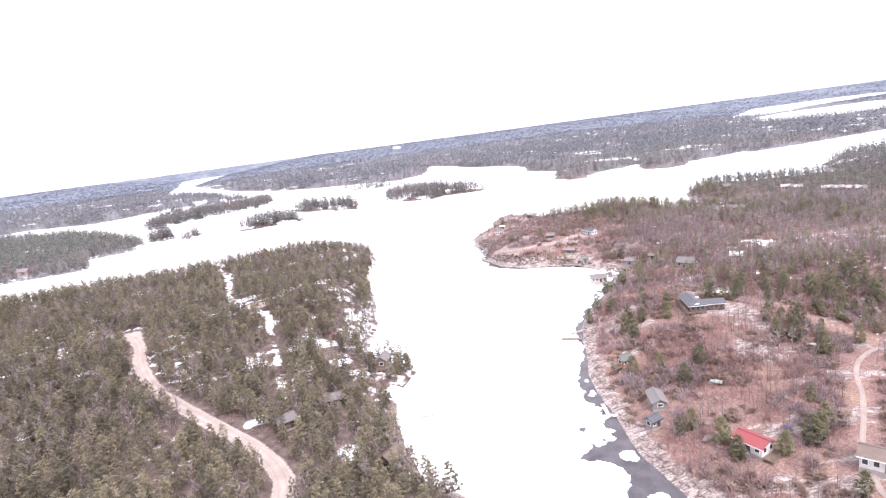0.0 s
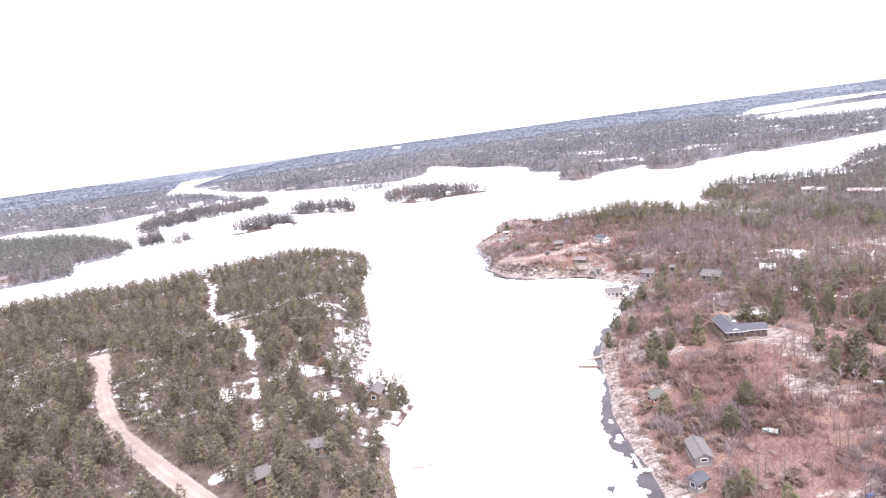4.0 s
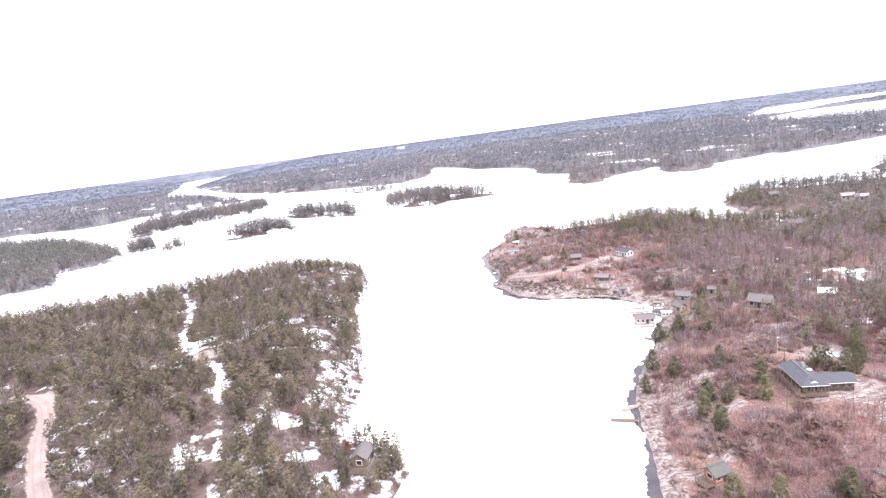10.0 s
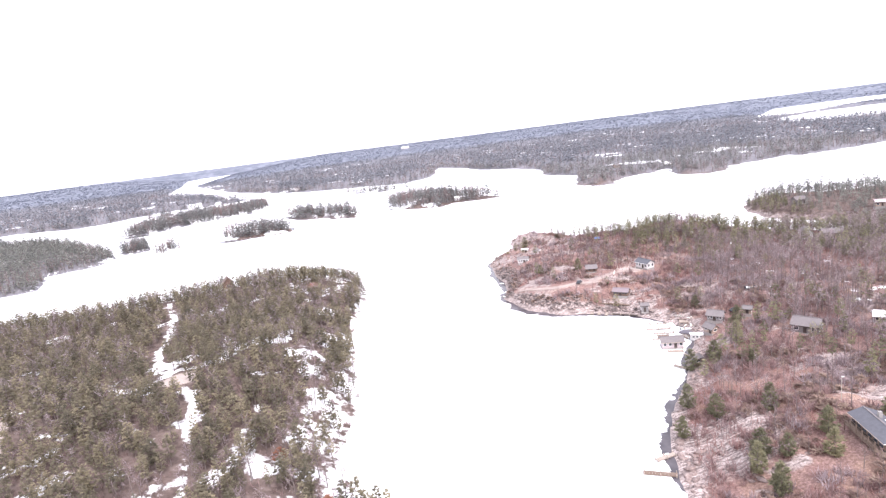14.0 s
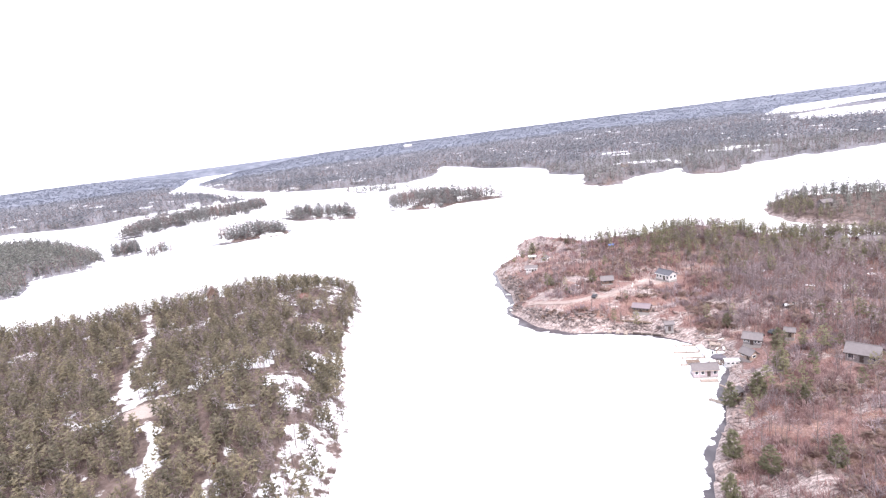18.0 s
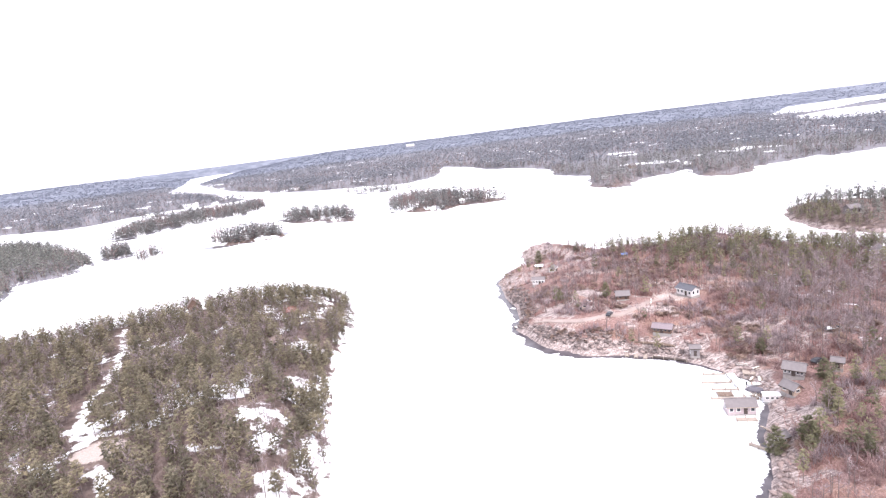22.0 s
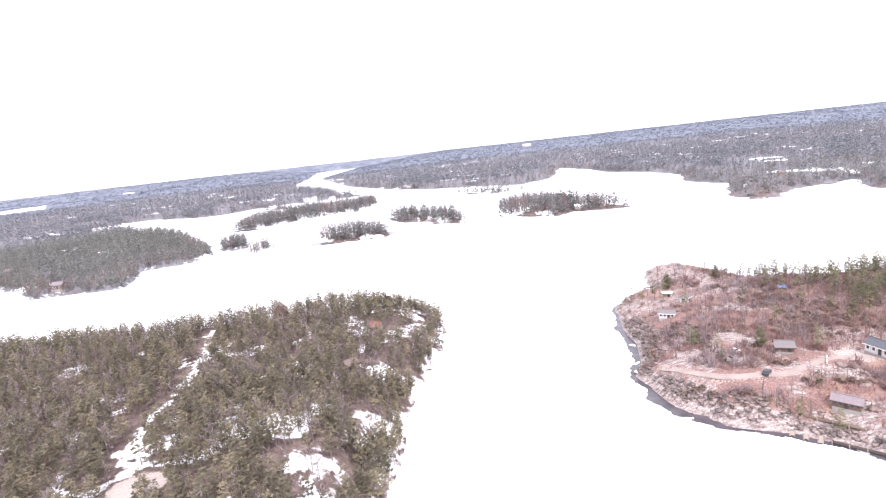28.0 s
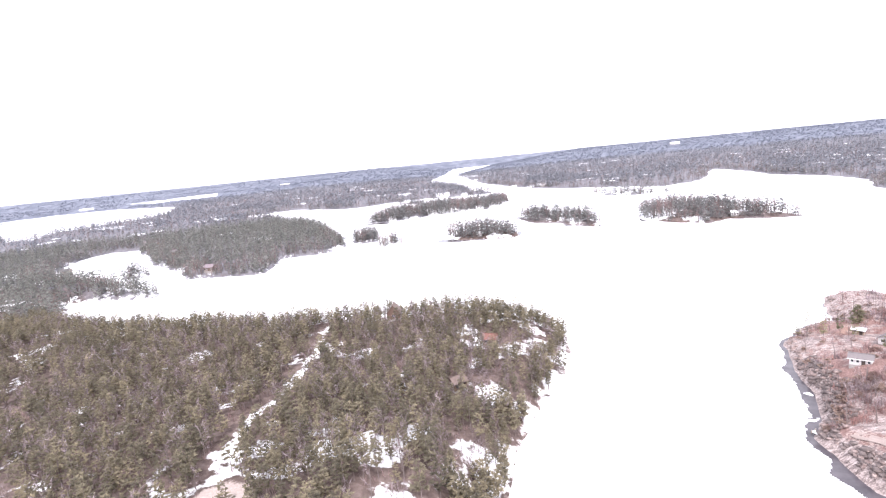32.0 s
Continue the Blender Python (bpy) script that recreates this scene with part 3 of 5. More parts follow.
def scatter(box, gap, chance, seed):
    """Uneven places on land: chance(x, y, sd) is how likely each is kept."""
    rng = np.random.default_rng(seed)
    x0, y0, x1, y1 = box
    x, y = np.meshgrid(np.arange(x0, x1, gap), np.arange(y0, y1, gap))
    x, y = x.ravel(), y.ravel()
    x, y = x + rng.uniform(-0.55, 0.55, x.size) * gap, y + rng.uniform(-0.55, 0.55, y.size) * gap
    a = np.degrees(np.arctan2(-x, y - 40))
    near = (a > -60) & (a < 92)
    x, y = x[near], y[near]
    off = (y < 1.26 * x - 40) | (y < np.minimum(1.08 * -x - 50, 110 + 0.36 * -x))
    kept = ~off | (rng.uniform(0, 1, x.size) < 0.12)
    x, y = x[kept], y[kept]
    sd = shore_distance(x, y)
    keep = (sd > 1.0) & (rng.uniform(0, 1, x.size) < chance(x, y, sd))
    x, y, sd = x[keep], y[keep], sd[keep]
    return np.stack([x, y, height(x, y, sd)], -1)


def stand(name, label, category, templates, mats, places, low, high, seed, slim=1.0):
    """Many trees grown together as one mesh of stuff. templates: lists of (verts, tris), one for each material."""
    rng = np.random.default_rng(seed)
    if not len(places):
        return None
    pick = rng.integers(0, len(templates), len(places))
    size, spin, tint = rng.uniform(low, high, len(places)), rng.uniform(0, math.tau, len(places)), rng.uniform(0, 1, len(places))
    V, F, T, K, base = [], [], [], [], 0
    for ti, layers in enumerate(templates):
        w = np.where(pick == ti)[0]
        if not len(w):
            continue
        c, s = np.cos(spin[w])[:, None], np.sin(spin[w])[:, None]
        for mi, (v, f) in enumerate(layers):
            g = size[w][:, None]
            wide = g * slim * rng.uniform(0.85, 1.2, len(w))[:, None]
            px = (v[:, 0] * c - v[:, 1] * s) * wide + places[w, 0][:, None]
            py = (v[:, 0] * s + v[:, 1] * c) * wide + places[w, 1][:, None]
            pz = v[:, 2] * g + places[w, 2][:, None]
            V.append(np.stack([px, py, pz], -1).reshape(-1, 3))
            F.append((f[None] + (np.arange(len(w)) * len(v))[:, None, None] + base).reshape(-1, 3))
            T.append(np.repeat(tint[w], len(v)))
            K.append(np.full(len(w) * len(f), mi))
            base += len(w) * len(v)
    me = bpy.data.meshes.new(name)
    fill(me, np.concatenate(V), np.concatenate(F))
    me.attributes.new("tint", "FLOAT", "POINT").data.foreach_set("value", np.concatenate(T).astype(np.float32))
    for m in mats:
        me.materials.append(m)
    me.polygons.foreach_set("material_index", np.concatenate(K).astype(np.int32))
    return tagged(new(name, me), label, category, kind="stuff")


PINES = [pine(s, 1.0, 92, 8, 0.074) for s in range(6)]
BUSHY_PINES = [pine(10 + s, 1.0, 104, 8, 0.078, 5, True) for s in range(6)]
SMALL_PINES = [pine(20 + s, 1.0, 44, 5, 0.088, 4) for s in range(6)]
MID_PINES = [pine(30 + s, 1.0, 30, 4, 0.108, 4) for s in range(7)]
TINY_PINES = [pine(40 + s, 1.0, 12, 4, 0.155, 3) for s in range(6)]
DOT_PINES = [pine(50 + s, 1.0, 4, 4, 0.25, 3) for s in range(5)]
BARE = [bare_tree(60 + s, 1.0, 14, 10) for s in range(5)]
SMALL_BARE = [bare_tree(70 + s, 1.0, 8, 7, 1.5) for s in range(5)]
TINY_BARE = [bare_tree(80 + s, 1.0, 3, 7, 3.0) for s in range(4)]
SHRUBS = [[shrub(90 + s, 1.0, 9)] for s in range(5)]


def west_pines(x, y, sd):
    thin = 0.55 + 0.65 * value_noise(x, y, 26, 2)
    snowy = np.maximum(west_snow(x, y) * 0.4, 0.88 * snow_spot(x, y))
    return thin * (1 - clearing(x, y)) * (1 - snowy)


def west_snow(x, y):
    return step(0.56, 0.72, value_noise(x + 300, y + 90, 8, 2))


GROVES = [(104.3, 205.3, 9), (117.3, 195.2, 10), (108.5, 170.4, 10), (124.0, 218.0, 9), (80.1, 179.2, 6), (87.3, 171.3, 7), (75.2, 215.2, 8), (100.4, 146.3, 9), (89.5, 140.4, 7), (78, 231, 8), (61.2, 212.3, 6), (85.0, 226.0, 8), (138.1, 209.0, 9), (89.4, 139.4, 9), (106.3, 146.2, 10), (130.9, 188.0, 14),
          (78, 231, 6), (83, 225, 5), (103, 245, 6), (113, 239, 6), (113, 223, 6), (127, 231, 6), (137, 234, 6), (108, 209, 7), (119, 209, 7), (90, 216, 5), (98, 199, 7), (98, 184, 7), (109, 189, 7), (100, 165, 8), (89, 152, 7), (93, 217, 5)]


def east_pines(x, y, sd):
    g = np.zeros(x.shape)
    for gx, gy, gr in GROVES:
        g = np.maximum(g, 0.80 * np.exp(-((x - gx) ** 2 + (y - gy) ** 2) / gr ** 2))
    back = step(95, 140, x) * step(0.50, 0.66, value_noise(x + 70, y, 24, 2)) * 0.65
    return np.clip(0.035 + 0.62 * ridge(x, y) + np.maximum(g, back), 0, 0.85) * (1 - clearing(x, y))


def open_point(x, y):
    """Bare granite of the outer point."""
    return np.maximum(step(60, 44, x) * step(325, 345, y), step(8, 4, np.hypot(x - 43.5, (y - 312) * 0.7)))


def east_bare(x, y, sd):
    thick = 0.22 + 0.6 * step(0.38, 0.60, value_noise(x, y + 40, 24, 2))
    thick = np.maximum(thick, 0.85 * step(82, 100, x) * step(185, 215, y))
    granite = step(20, 8, np.hypot((x - 45) * 0.8, (y - 178) * 1.2)) * 0.7
    return thick * (1 - clearing(x, y)) * step(2, 6, sd) * (1 - 0.2 * ridge(x, y)) * (1 - granite) * (1 - 0.65 * open_point(x, y))


def tree(name, label, category, group, layers, names, mats):
    """One tree with a trunk and a crown of its own, to be copied."""
    top = tagged(new(name), label, category, group)
    for (v, f), n, m in zip(layers, names, mats):
        me = bpy.data.meshes.new(n)
        fill(me, v, f)
        me.materials.append(m)
        new(n, me).parent = top
    return top


def plant(masters, places, low, high, seed, wide=1.0):
    """Copies of the masters at the places; the masters take the first ones."""
    rng = np.random.default_rng(seed)
    for k, p in enumerate(places):
        s = rng.uniform(low, high)
        m = Matrix.LocRotScale(Vector((float(p[0]), float(p[1]), float(p[2]))), Euler((0, 0, rng.uniform(0, 6.28))), None)
        src = masters[k % len(masters)]
        ob = src if k < len(masters) else copy_thing(src, m)
        ob.matrix_basis = m @ Matrix.Diagonal((s * wide * rng.uniform(0.9, 1.15), s * wide * rng.uniform(0.9, 1.15), s, 1))


SHORE_PINES = [(62.1, 164.0), (64.3, 169.1), (55.1, 166.5), (50.3, 160.0), (51.7, 169.5), (42.5, 184.5), (51.5, 187.4), (48.3, 195.4), (58.1, 216.9), (70.1, 207.5), (42.5, 109.1), (45.9, 109.6), (50.0, 97.7), (57.8, 95.5), (48.9, 102.2), (64.0, 97.1), (69.4, 101.0), (66.3, 98.6), (51.9, 126.8), (57.8, 131.9), (43.1, 139.9), (46.4, 304.2), (30.9, 310.6), (32.4, 380.6), (52.9, 389.5), (80.8, 238.2), (64.0, 215.8), (74.3, 224.8), (76.4, 257.8), (92.4, 179.8), (92.2, 176.0), (88.3, 172.3), (79.4, 170.4), (81.4, 167.5)]
LEFT, RIGHT = (-340, 60, 0, 385), (10, 50, 200, 440)
lp = scatter(LEFT, 2.95, west_pines, 1)
near = (lp[:, 1] + 0.35 * lp[:, 0] < 112) & (lp[:, 0] > -95)
plant([tree("pine_tree", "olive-green pine on snowy forest floor", "tree", "pines of the western headland", p, ("trunk", "crown"), (M_BARK, M_PINE)) for p in PINES], lp[near][:165], 5.0, 8.6, 21, 1.05)
SPIT = np.array([(-25.5, 168), (-22.5, 165.4), (-21, 162.5), (-24.5, 158.5)])
plant([tree("pine_tree", "dark pine on the snowy spit beside a cabin", "tree", "pines of the western headland", p, ("trunk", "crown"), (M_BARK, M_PINE)) for p in BUSHY_PINES[:3]], np.column_stack([SPIT, ground_at(SPIT[:, 0], SPIT[:, 1])]), 3.4, 5.4, 24, 1.0)
rest = np.concatenate([lp[near][165:], lp[~near]])
deep = rest[:, 1] > 190
stand("pine_forest", "dense olive-green pine forest beside the gravel road", "forest", SMALL_PINES, [M_BARK, M_PINE], rest[~deep], 4.8, 8.8, 2, 0.98)
stand("pine_forest", "dense olive-green pine forest on the snowy headland", "forest", MID_PINES, [M_BARK, M_PINE], rest[deep], 4.8, 8.8, 48, 0.98)
bank = scatter(LEFT, 2.5, lambda x, y, sd: 0.85 * step(8.5, 5.5, sd) * step(216, 232, y) * (1 - 0.6 * snow_spot(x, y)), 71)
stand("bank_pines", "pines crowding the steep western waterline", "forest", MID_PINES, [M_BARK, M_PINE], bank, 4.2, 7.5, 72, 0.95)
stand("leafless_wood", "bare grey birches and aspens among the pines", "forest", SMALL_BARE, [M_BARK, M_PALETWIG], scatter(LEFT, 4.4, lambda x, y, sd: (0.25 + 0.75 * np.maximum(snow_spot(x, y), step(0.46, 0.60, value_noise(x + 77, y, 30, 2)))) * (1 - clearing(x, y)), 3), 5, 9, 4)
rp = scatter(RIGHT, 3.3, lambda x, y, sd: east_pines(x, y, sd) * (0.67 + 0.33 * step(262, 275, y)), 5)
near = rp[:, 1] < 262
plant([tree("pine_tree", "bushy green pine among granite and brush", "tree", "pines of the eastern shore", p, ("trunk", "crown"), (M_BARK, M_BUSHY)) for p in BUSHY_PINES[:4]], rp[near][:90], 4.4, 7.4, 22, 1.1)
sp = np.array(SHORE_PINES)
plant([tree("pine_tree", "broad bushy green pine beside bare granite", "tree", "broad pines of the eastern shore", p, ("trunk", "crown"), (M_BARK, M_BUSHY)) for p in BUSHY_PINES[2:6]], np.column_stack([sp, ground_at(sp[:, 0], sp[:, 1])]), 4.2, 6.4, 27, 1.3)
stand("pine_grove", "green pines along the wooded ridge", "forest", MID_PINES, [M_BARK, M_BUSHY], np.concatenate([rp[near][90:], rp[~near]]), 4.4, 8.0, 6)
rb = scatter(RIGHT, 2.9, east_bare, 7)
near = (rb[:, 1] < 200) & (rb[:, 0] < 95)
pick = np.where(near)[0][::7][:150]
plant([tree("bare_tree", "leafless grey-brown tree among reddish brush", "tree", "bare trees of the eastern shore", p, ("trunk", "branches"), (M_BARK, M_TWIG)) for p in BARE], rb[pick], 3.5, 6.5, 23)
rb = np.delete(rb, pick, 0)
pale = value_noise(rb[:, 0] + 11, rb[:, 1], 15, 2) > np.where((rb[:, 0] > 82) & (rb[:, 1] > 185), 0.36, 0.53)
stand("leafless_thicket", "bare reddish brown trees over brush", "forest", SMALL_BARE, [M_BARK, M_TWIG], rb[~pale & (rb[:, 1] < 270)], 3.2, 6.4, 8)
stand("leafless_thicket", "bare reddish brown trees on the wooded point", "forest", TINY_BARE, [M_BARK, M_TWIG], rb[~pale & (rb[:, 1] >= 270)], 3, 6.0, 53)
stand("leafless_thicket", "bare pale grey-mauve trees over brush", "forest", SMALL_BARE, [M_BARK, M_PALETWIG], rb[pale], 3.4, 6.8, 41)
BUSHES = [[join([spray(np.random.default_rng(200 + 20 * s + k), np.array([math.cos(k * 2.4) * 0.13 * k ** 0.7, math.sin(k * 2.4) * 0.13 * k ** 0.7, 0.55 - 0.04 * k]), 0.42, 1.0, 5) for k in range(9)])] for s in range(5)]
stand("bushes", "rounded grey-brown and olive bushes on granite", "bushes", BUSHES, [M_BUSH], scatter((12, 60, 150, 430), 2.3, lambda x, y, sd: 0.8 * (1 - clearing(x, y)) * step(1, 4, sd) * (1 - 0.6 * open_point(x, y)) * step(0.50, 0.60, value_noise(x + 5, y, 10, 3)), 42), 0.9, 2.3, 43)
TWIGS = [[twig_bush(300 + s, 30)] for s in range(6)]
thick = scatter((12, 60, 135, 430), 1.75, lambda x, y, sd: 0.72 * (1 - clearing(x, y)) * step(3, 7, sd) * (1 - 0.75 * open_point(x, y)) * step(0.44, 0.56, value_noise(x * 0.7, y * 1.3 + 31, 13, 3)), 61)
grey = value_noise(thick[:, 0] + 23, thick[:, 1], 18, 2) > 0.5
stand("twig_bushes", "dense leafless grey-mauve bushes between granite ledges", "bushes", TWIGS, [M_PALETWIG], thick[grey], 1.3, 3.0, 62)
stand("twig_bushes", "dense leafless reddish-brown bushes between granite ledges", "bushes", TWIGS, [M_TWIG], thick[~grey], 1.2, 2.8, 63)
stand("point_thicket", "pale leafless trees across the little bay", "forest", TINY_BARE, [M_BARK, M_PALETWIG], scatter((145, 250, 330, 480), 5.0, lambda x, y, sd: 0.6 * (1 - clearing(x, y)), 51), 3.5, 6.5, 52)
stand("aspen_stand", "tall pale leafless aspens behind the cottages", "forest", SMALL_BARE, [M_BARK, M_PALETWIG], scatter((95, 190, 230, 350), 3.3, lambda x, y, sd: 0.75 * (1 - clearing(x, y)) * step(0.34, 0.50, value_noise(x + 9, y, 34, 2)), 28), 6, 9, 29)
stand("brush", "low leafless reddish brush", "brush", SHRUBS, [M_SHRUB], scatter((12, 60, 170, 430), 1.1, lambda x, y, sd: 0.85 * (1 - clearing(x, y)) * step(2, 6, sd) * (1 - 0.6 * open_point(x, y)) * step(0.40, 0.52, value_noise(x, y, 8, 3)), 9), 0.7, 2.2, 10)
stand("brush", "low leafless undergrowth below pines", "brush", SHRUBS, [M_TWIG], scatter((-200, 80, 0, 380), 2.6, lambda x, y, sd: 0.6 * (1 - clearing(x, y)), 19), 0.9, 2.2, 20)


def far_wood(lo, hi, near, far):
    def chance(x, y, sd):
        r = np.hypot(x, y - 60)
        here = (r >= near) & (r < far) & ~((x > -340) & (x < 0) & (y < 385)) & ~((x > 10) & (x < 200) & (y < 440))
        return here * (lo + (hi - lo) * step(0.42, 0.58, value_noise(x, y, 60, 3))) * (1 - clearing(x, y))
    return chance


def grove(seed):
    """A clump of woods as one low ragged mass, for land near the horizon."""
    rng = np.random.default_rng(seed)
    return join([spray(rng, np.array([rng.normal(0, 0.9), rng.normal(0, 0.9), 0.2]), 0.95, 0.7, 5) for _ in range(3)])


def inland_any(x, y):
    return np.maximum.reduce([inland(p, x, y) for p in ISLANDS])


def island_wood(x, y, sd):
    d = inland_any(x, y)
    return (d > 0.5) * (1 - clearing(x, y)) * (0.30 + 0.65 * step(0.34, 0.54, value_noise(x, y, 20, 2)))


def mixed(lo, hi, bare):
    base = far_wood(lo, hi, 100, 900)
    return lambda x, y, sd: base(x, y, sd) * (inland_any(x, y) < -4) * (1 + (bare - 1) * step(90, 130, x) * step(560, 620, y))


SHORE = (-820, 100, 520, 900)
sp = scatter(SHORE, 5.0, mixed(0.72, 0.95, 0.45), 11)
close = (sp[:, 0] > 140) & (sp[:, 1] < 480) & (sp[:, 0] < 300)
bay = (sp[:, 0] < -250) & (sp[:, 1] < 720)
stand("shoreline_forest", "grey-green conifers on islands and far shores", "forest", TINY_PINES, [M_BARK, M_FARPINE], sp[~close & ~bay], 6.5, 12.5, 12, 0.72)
stand("peninsula_forest", "grey-green conifers covering the peninsula beyond the bay", "forest", TINY_PINES, [M_BARK, M_BAYPINE], sp[bay], 7.0, 14.5, 83, 0.7)
stand("peninsula_thicket", "bare mauve-brown trees along the shore of the bay", "forest", TINY_BARE, [M_BARK, M_TWIG], scatter((-620, 365, -290, 640), 4.6, lambda x, y, sd: 0.85 * (1 - clearing(x, y)) * step(34, 12, sd) * (inland_any(x, y) < -4) * step(0.54, 0.44, value_noise(x, y, 22, 2)), 86), 6, 10, 87)
stand("peninsula_waterside", "conifers leaning over the shore of the bay", "forest", TINY_PINES, [M_BARK, M_BAYPINE], scatter((-620, 365, -290, 640), 4.2, lambda x, y, sd: 0.85 * (1 - clearing(x, y)) * step(14, 5, sd) * (inland_any(x, y) < -4) * step(0.36, 0.5, value_noise(x, y, 22, 2)), 84), 5.5, 10, 85, 0.75)
stand("point_grove", "green conifers on the point across the little bay", "forest", MID_PINES, [M_BARK, M_BAYPINE], sp[close], 5, 8.5, 36)
stand("shoreline_thicket", "bare grey-brown trees on islands and far shores", "forest", TINY_BARE, [M_BARK, M_PALETWIG], scatter(SHORE, 9, mixed(0.40, 0.12, 1.5), 13), 5, 10, 14)
stand("island_forest", "dark conifers crowding the small islands", "forest", TINY_PINES, [M_BARK, M_FARPINE], scatter((-480, 420, 50, 970), 3.9, island_wood, 44), 7.5, 15, 45, 0.8)
stand("islet_pines", "small dark conifers on the lowest islets", "forest", TINY_PINES, [M_BARK, M_FARPINE], scatter((-360, 545, -255, 640), 3.4, lambda x, y, sd: 0.9 * (inland_any(x, y) > 0), 81), 6, 10, 82, 0.85)
stand("island_thicket", "bare mauve-brown trees on the small islands", "forest", TINY_BARE, [M_BARK, M_TWIG], scatter((-480, 420, 50, 970), 4.0, lambda x, y, sd: 0.95 * (1.1 - island_wood(x, y, sd)) * (inland_any(x, y) > 0.5), 57), 8, 13.0, 58)
stand("distant_forest", "conifer forest tinted blue by painted haze, reaching the horizon", "forest", DOT_PINES, [M_BARK, M_DOTPINE], scatter((-2400, 200, 1600, 2500), 11.5, far_wood(0.30, 0.95, 900, 2300), 15), 7.5, 13.5, 16)
stand("opposite_forest", "conifers tinted blue by painted haze along the opposite shores", "forest", DOT_PINES, [M_BARK, M_DOTPINE], scatter((-1000, 700, 700, 1500), 13, far_wood(0.2, 0.9, 880, 1450), 37), 9, 15, 38)
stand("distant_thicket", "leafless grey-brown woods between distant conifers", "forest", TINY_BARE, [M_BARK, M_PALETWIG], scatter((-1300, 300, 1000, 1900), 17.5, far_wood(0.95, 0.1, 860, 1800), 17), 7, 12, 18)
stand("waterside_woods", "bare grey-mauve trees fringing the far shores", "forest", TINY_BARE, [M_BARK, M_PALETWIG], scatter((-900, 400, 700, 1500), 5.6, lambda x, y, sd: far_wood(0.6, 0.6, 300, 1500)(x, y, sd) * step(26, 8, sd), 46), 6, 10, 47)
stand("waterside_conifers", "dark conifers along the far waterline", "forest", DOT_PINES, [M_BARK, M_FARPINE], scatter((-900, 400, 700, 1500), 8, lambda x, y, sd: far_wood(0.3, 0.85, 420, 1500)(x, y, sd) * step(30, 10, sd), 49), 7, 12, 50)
stand("horizon_forest", "woods tinted grey-blue by painted haze along the horizon", "forest", [[grove(100 + s)] for s in range(4)], [M_HORIZON], scatter((-3500, 300, 2900, 3900), 26, far_wood(0.5, 0.95, 2250, 3900), 25), 3.5, 6.5, 26)


RUSSET = foliage("russet_leaves", (0.20, 0.090, 0.060), (0.28, 0.135, 0.090), (0.36, 0.190, 0.130))
for bx, by, bs in ((-47.5, 182, 4.2), (-34, 168, 3.6), (-62, 200, 2.2)):
    top = tagged(new("russet_bush"), "russet bush holding dry leaves beside snow", "bush", "russet bushes")
    for nm, geo, mt in (("stems", bare_tree(int(bs * 10), 1.0, 9, 3, 1.6)[0], M_BARK), ("leaves", pine(int(bs * 7), 1.0, 26, 6, 0.16)[1], RUSSET)):
        me = bpy.data.meshes.new(nm)
        fill(me, *geo)
        me.materials.append(mt)
        new(nm, me).parent = top
    top.matrix_basis = pose(bx, by, gz(bx, by) - 0.2) @ Matrix.Diagonal((bs * 1.5, bs * 1.5, bs, 1))


def ribbon(name, label, line, half, mat):
    """A gravel track with two worn ruts, laid along the line."""
    pts = []
    for (ax, ay), (bx, by) in zip(line, line[1:]):
        n = max(2, int(math.hypot(bx - ax, by - ay) / 1.5))
        pts += [(ax + (bx - ax) * k / n, ay + (by - ay) * k / n) for k in range(n)]
    p = np.array(pts + [line[-1]])
    for _ in range(12):
        p[1:-1] = (p[:-2] + 2 * p[1:-1] + p[2:]) / 4
    d = np.gradient(p, axis=0)
    side = np.stack([-d[:, 1], d[:, 0]], -1) / np.linalg.norm(d, axis=1)[:, None]
    offs = np.array([-1.0, -0.82, -0.55, -0.42, -0.28, 0.0, 0.28, 0.42, 0.55, 0.82, 1.0])
    ruts = np.array([0, 0.1, 0.25, 1.0, 0.25, 0.0, 0.25, 1.0, 0.25, 0.1, 0])
    wave = 1 + 0.16 * (value_noise(p[:, 0], p[:, 1], 5, 2) - 0.5)
    x = p[:, None, 0] + side[:, None, 0] * offs * half * wave[:, None]
    y = p[:, None, 1] + side[:, None, 1] * offs * half * wave[:, None]
    mid = ground_at(p[:, 0], p[:, 1])
    z = np.maximum(ground_at(x.ravel(), y.ravel()).reshape(x.shape), mid[:, None]) + 0.07 - 0.05 * ruts - 0.35 * (np.abs(offs) > 0.95)
    n, k = x.shape
    i, j = np.meshgrid(np.arange(n - 1), np.arange(k - 1), indexing="ij")
    me = bpy.data.meshes.new(name)
    fill(me, np.stack([x, y, z], -1).reshape(-1, 3), np.stack([i * k + j, i * k + j + 1, (i + 1) * k + j + 1, (i + 1) * k + j], -1).reshape(-1, 4))
    me.attributes.new("rut", "FLOAT", "POINT").data.foreach_set("value", np.tile(ruts, n).astype(np.float32))
    me.materials.append(mat)
    tagged(new(name, me), label, "road", kind="structure")


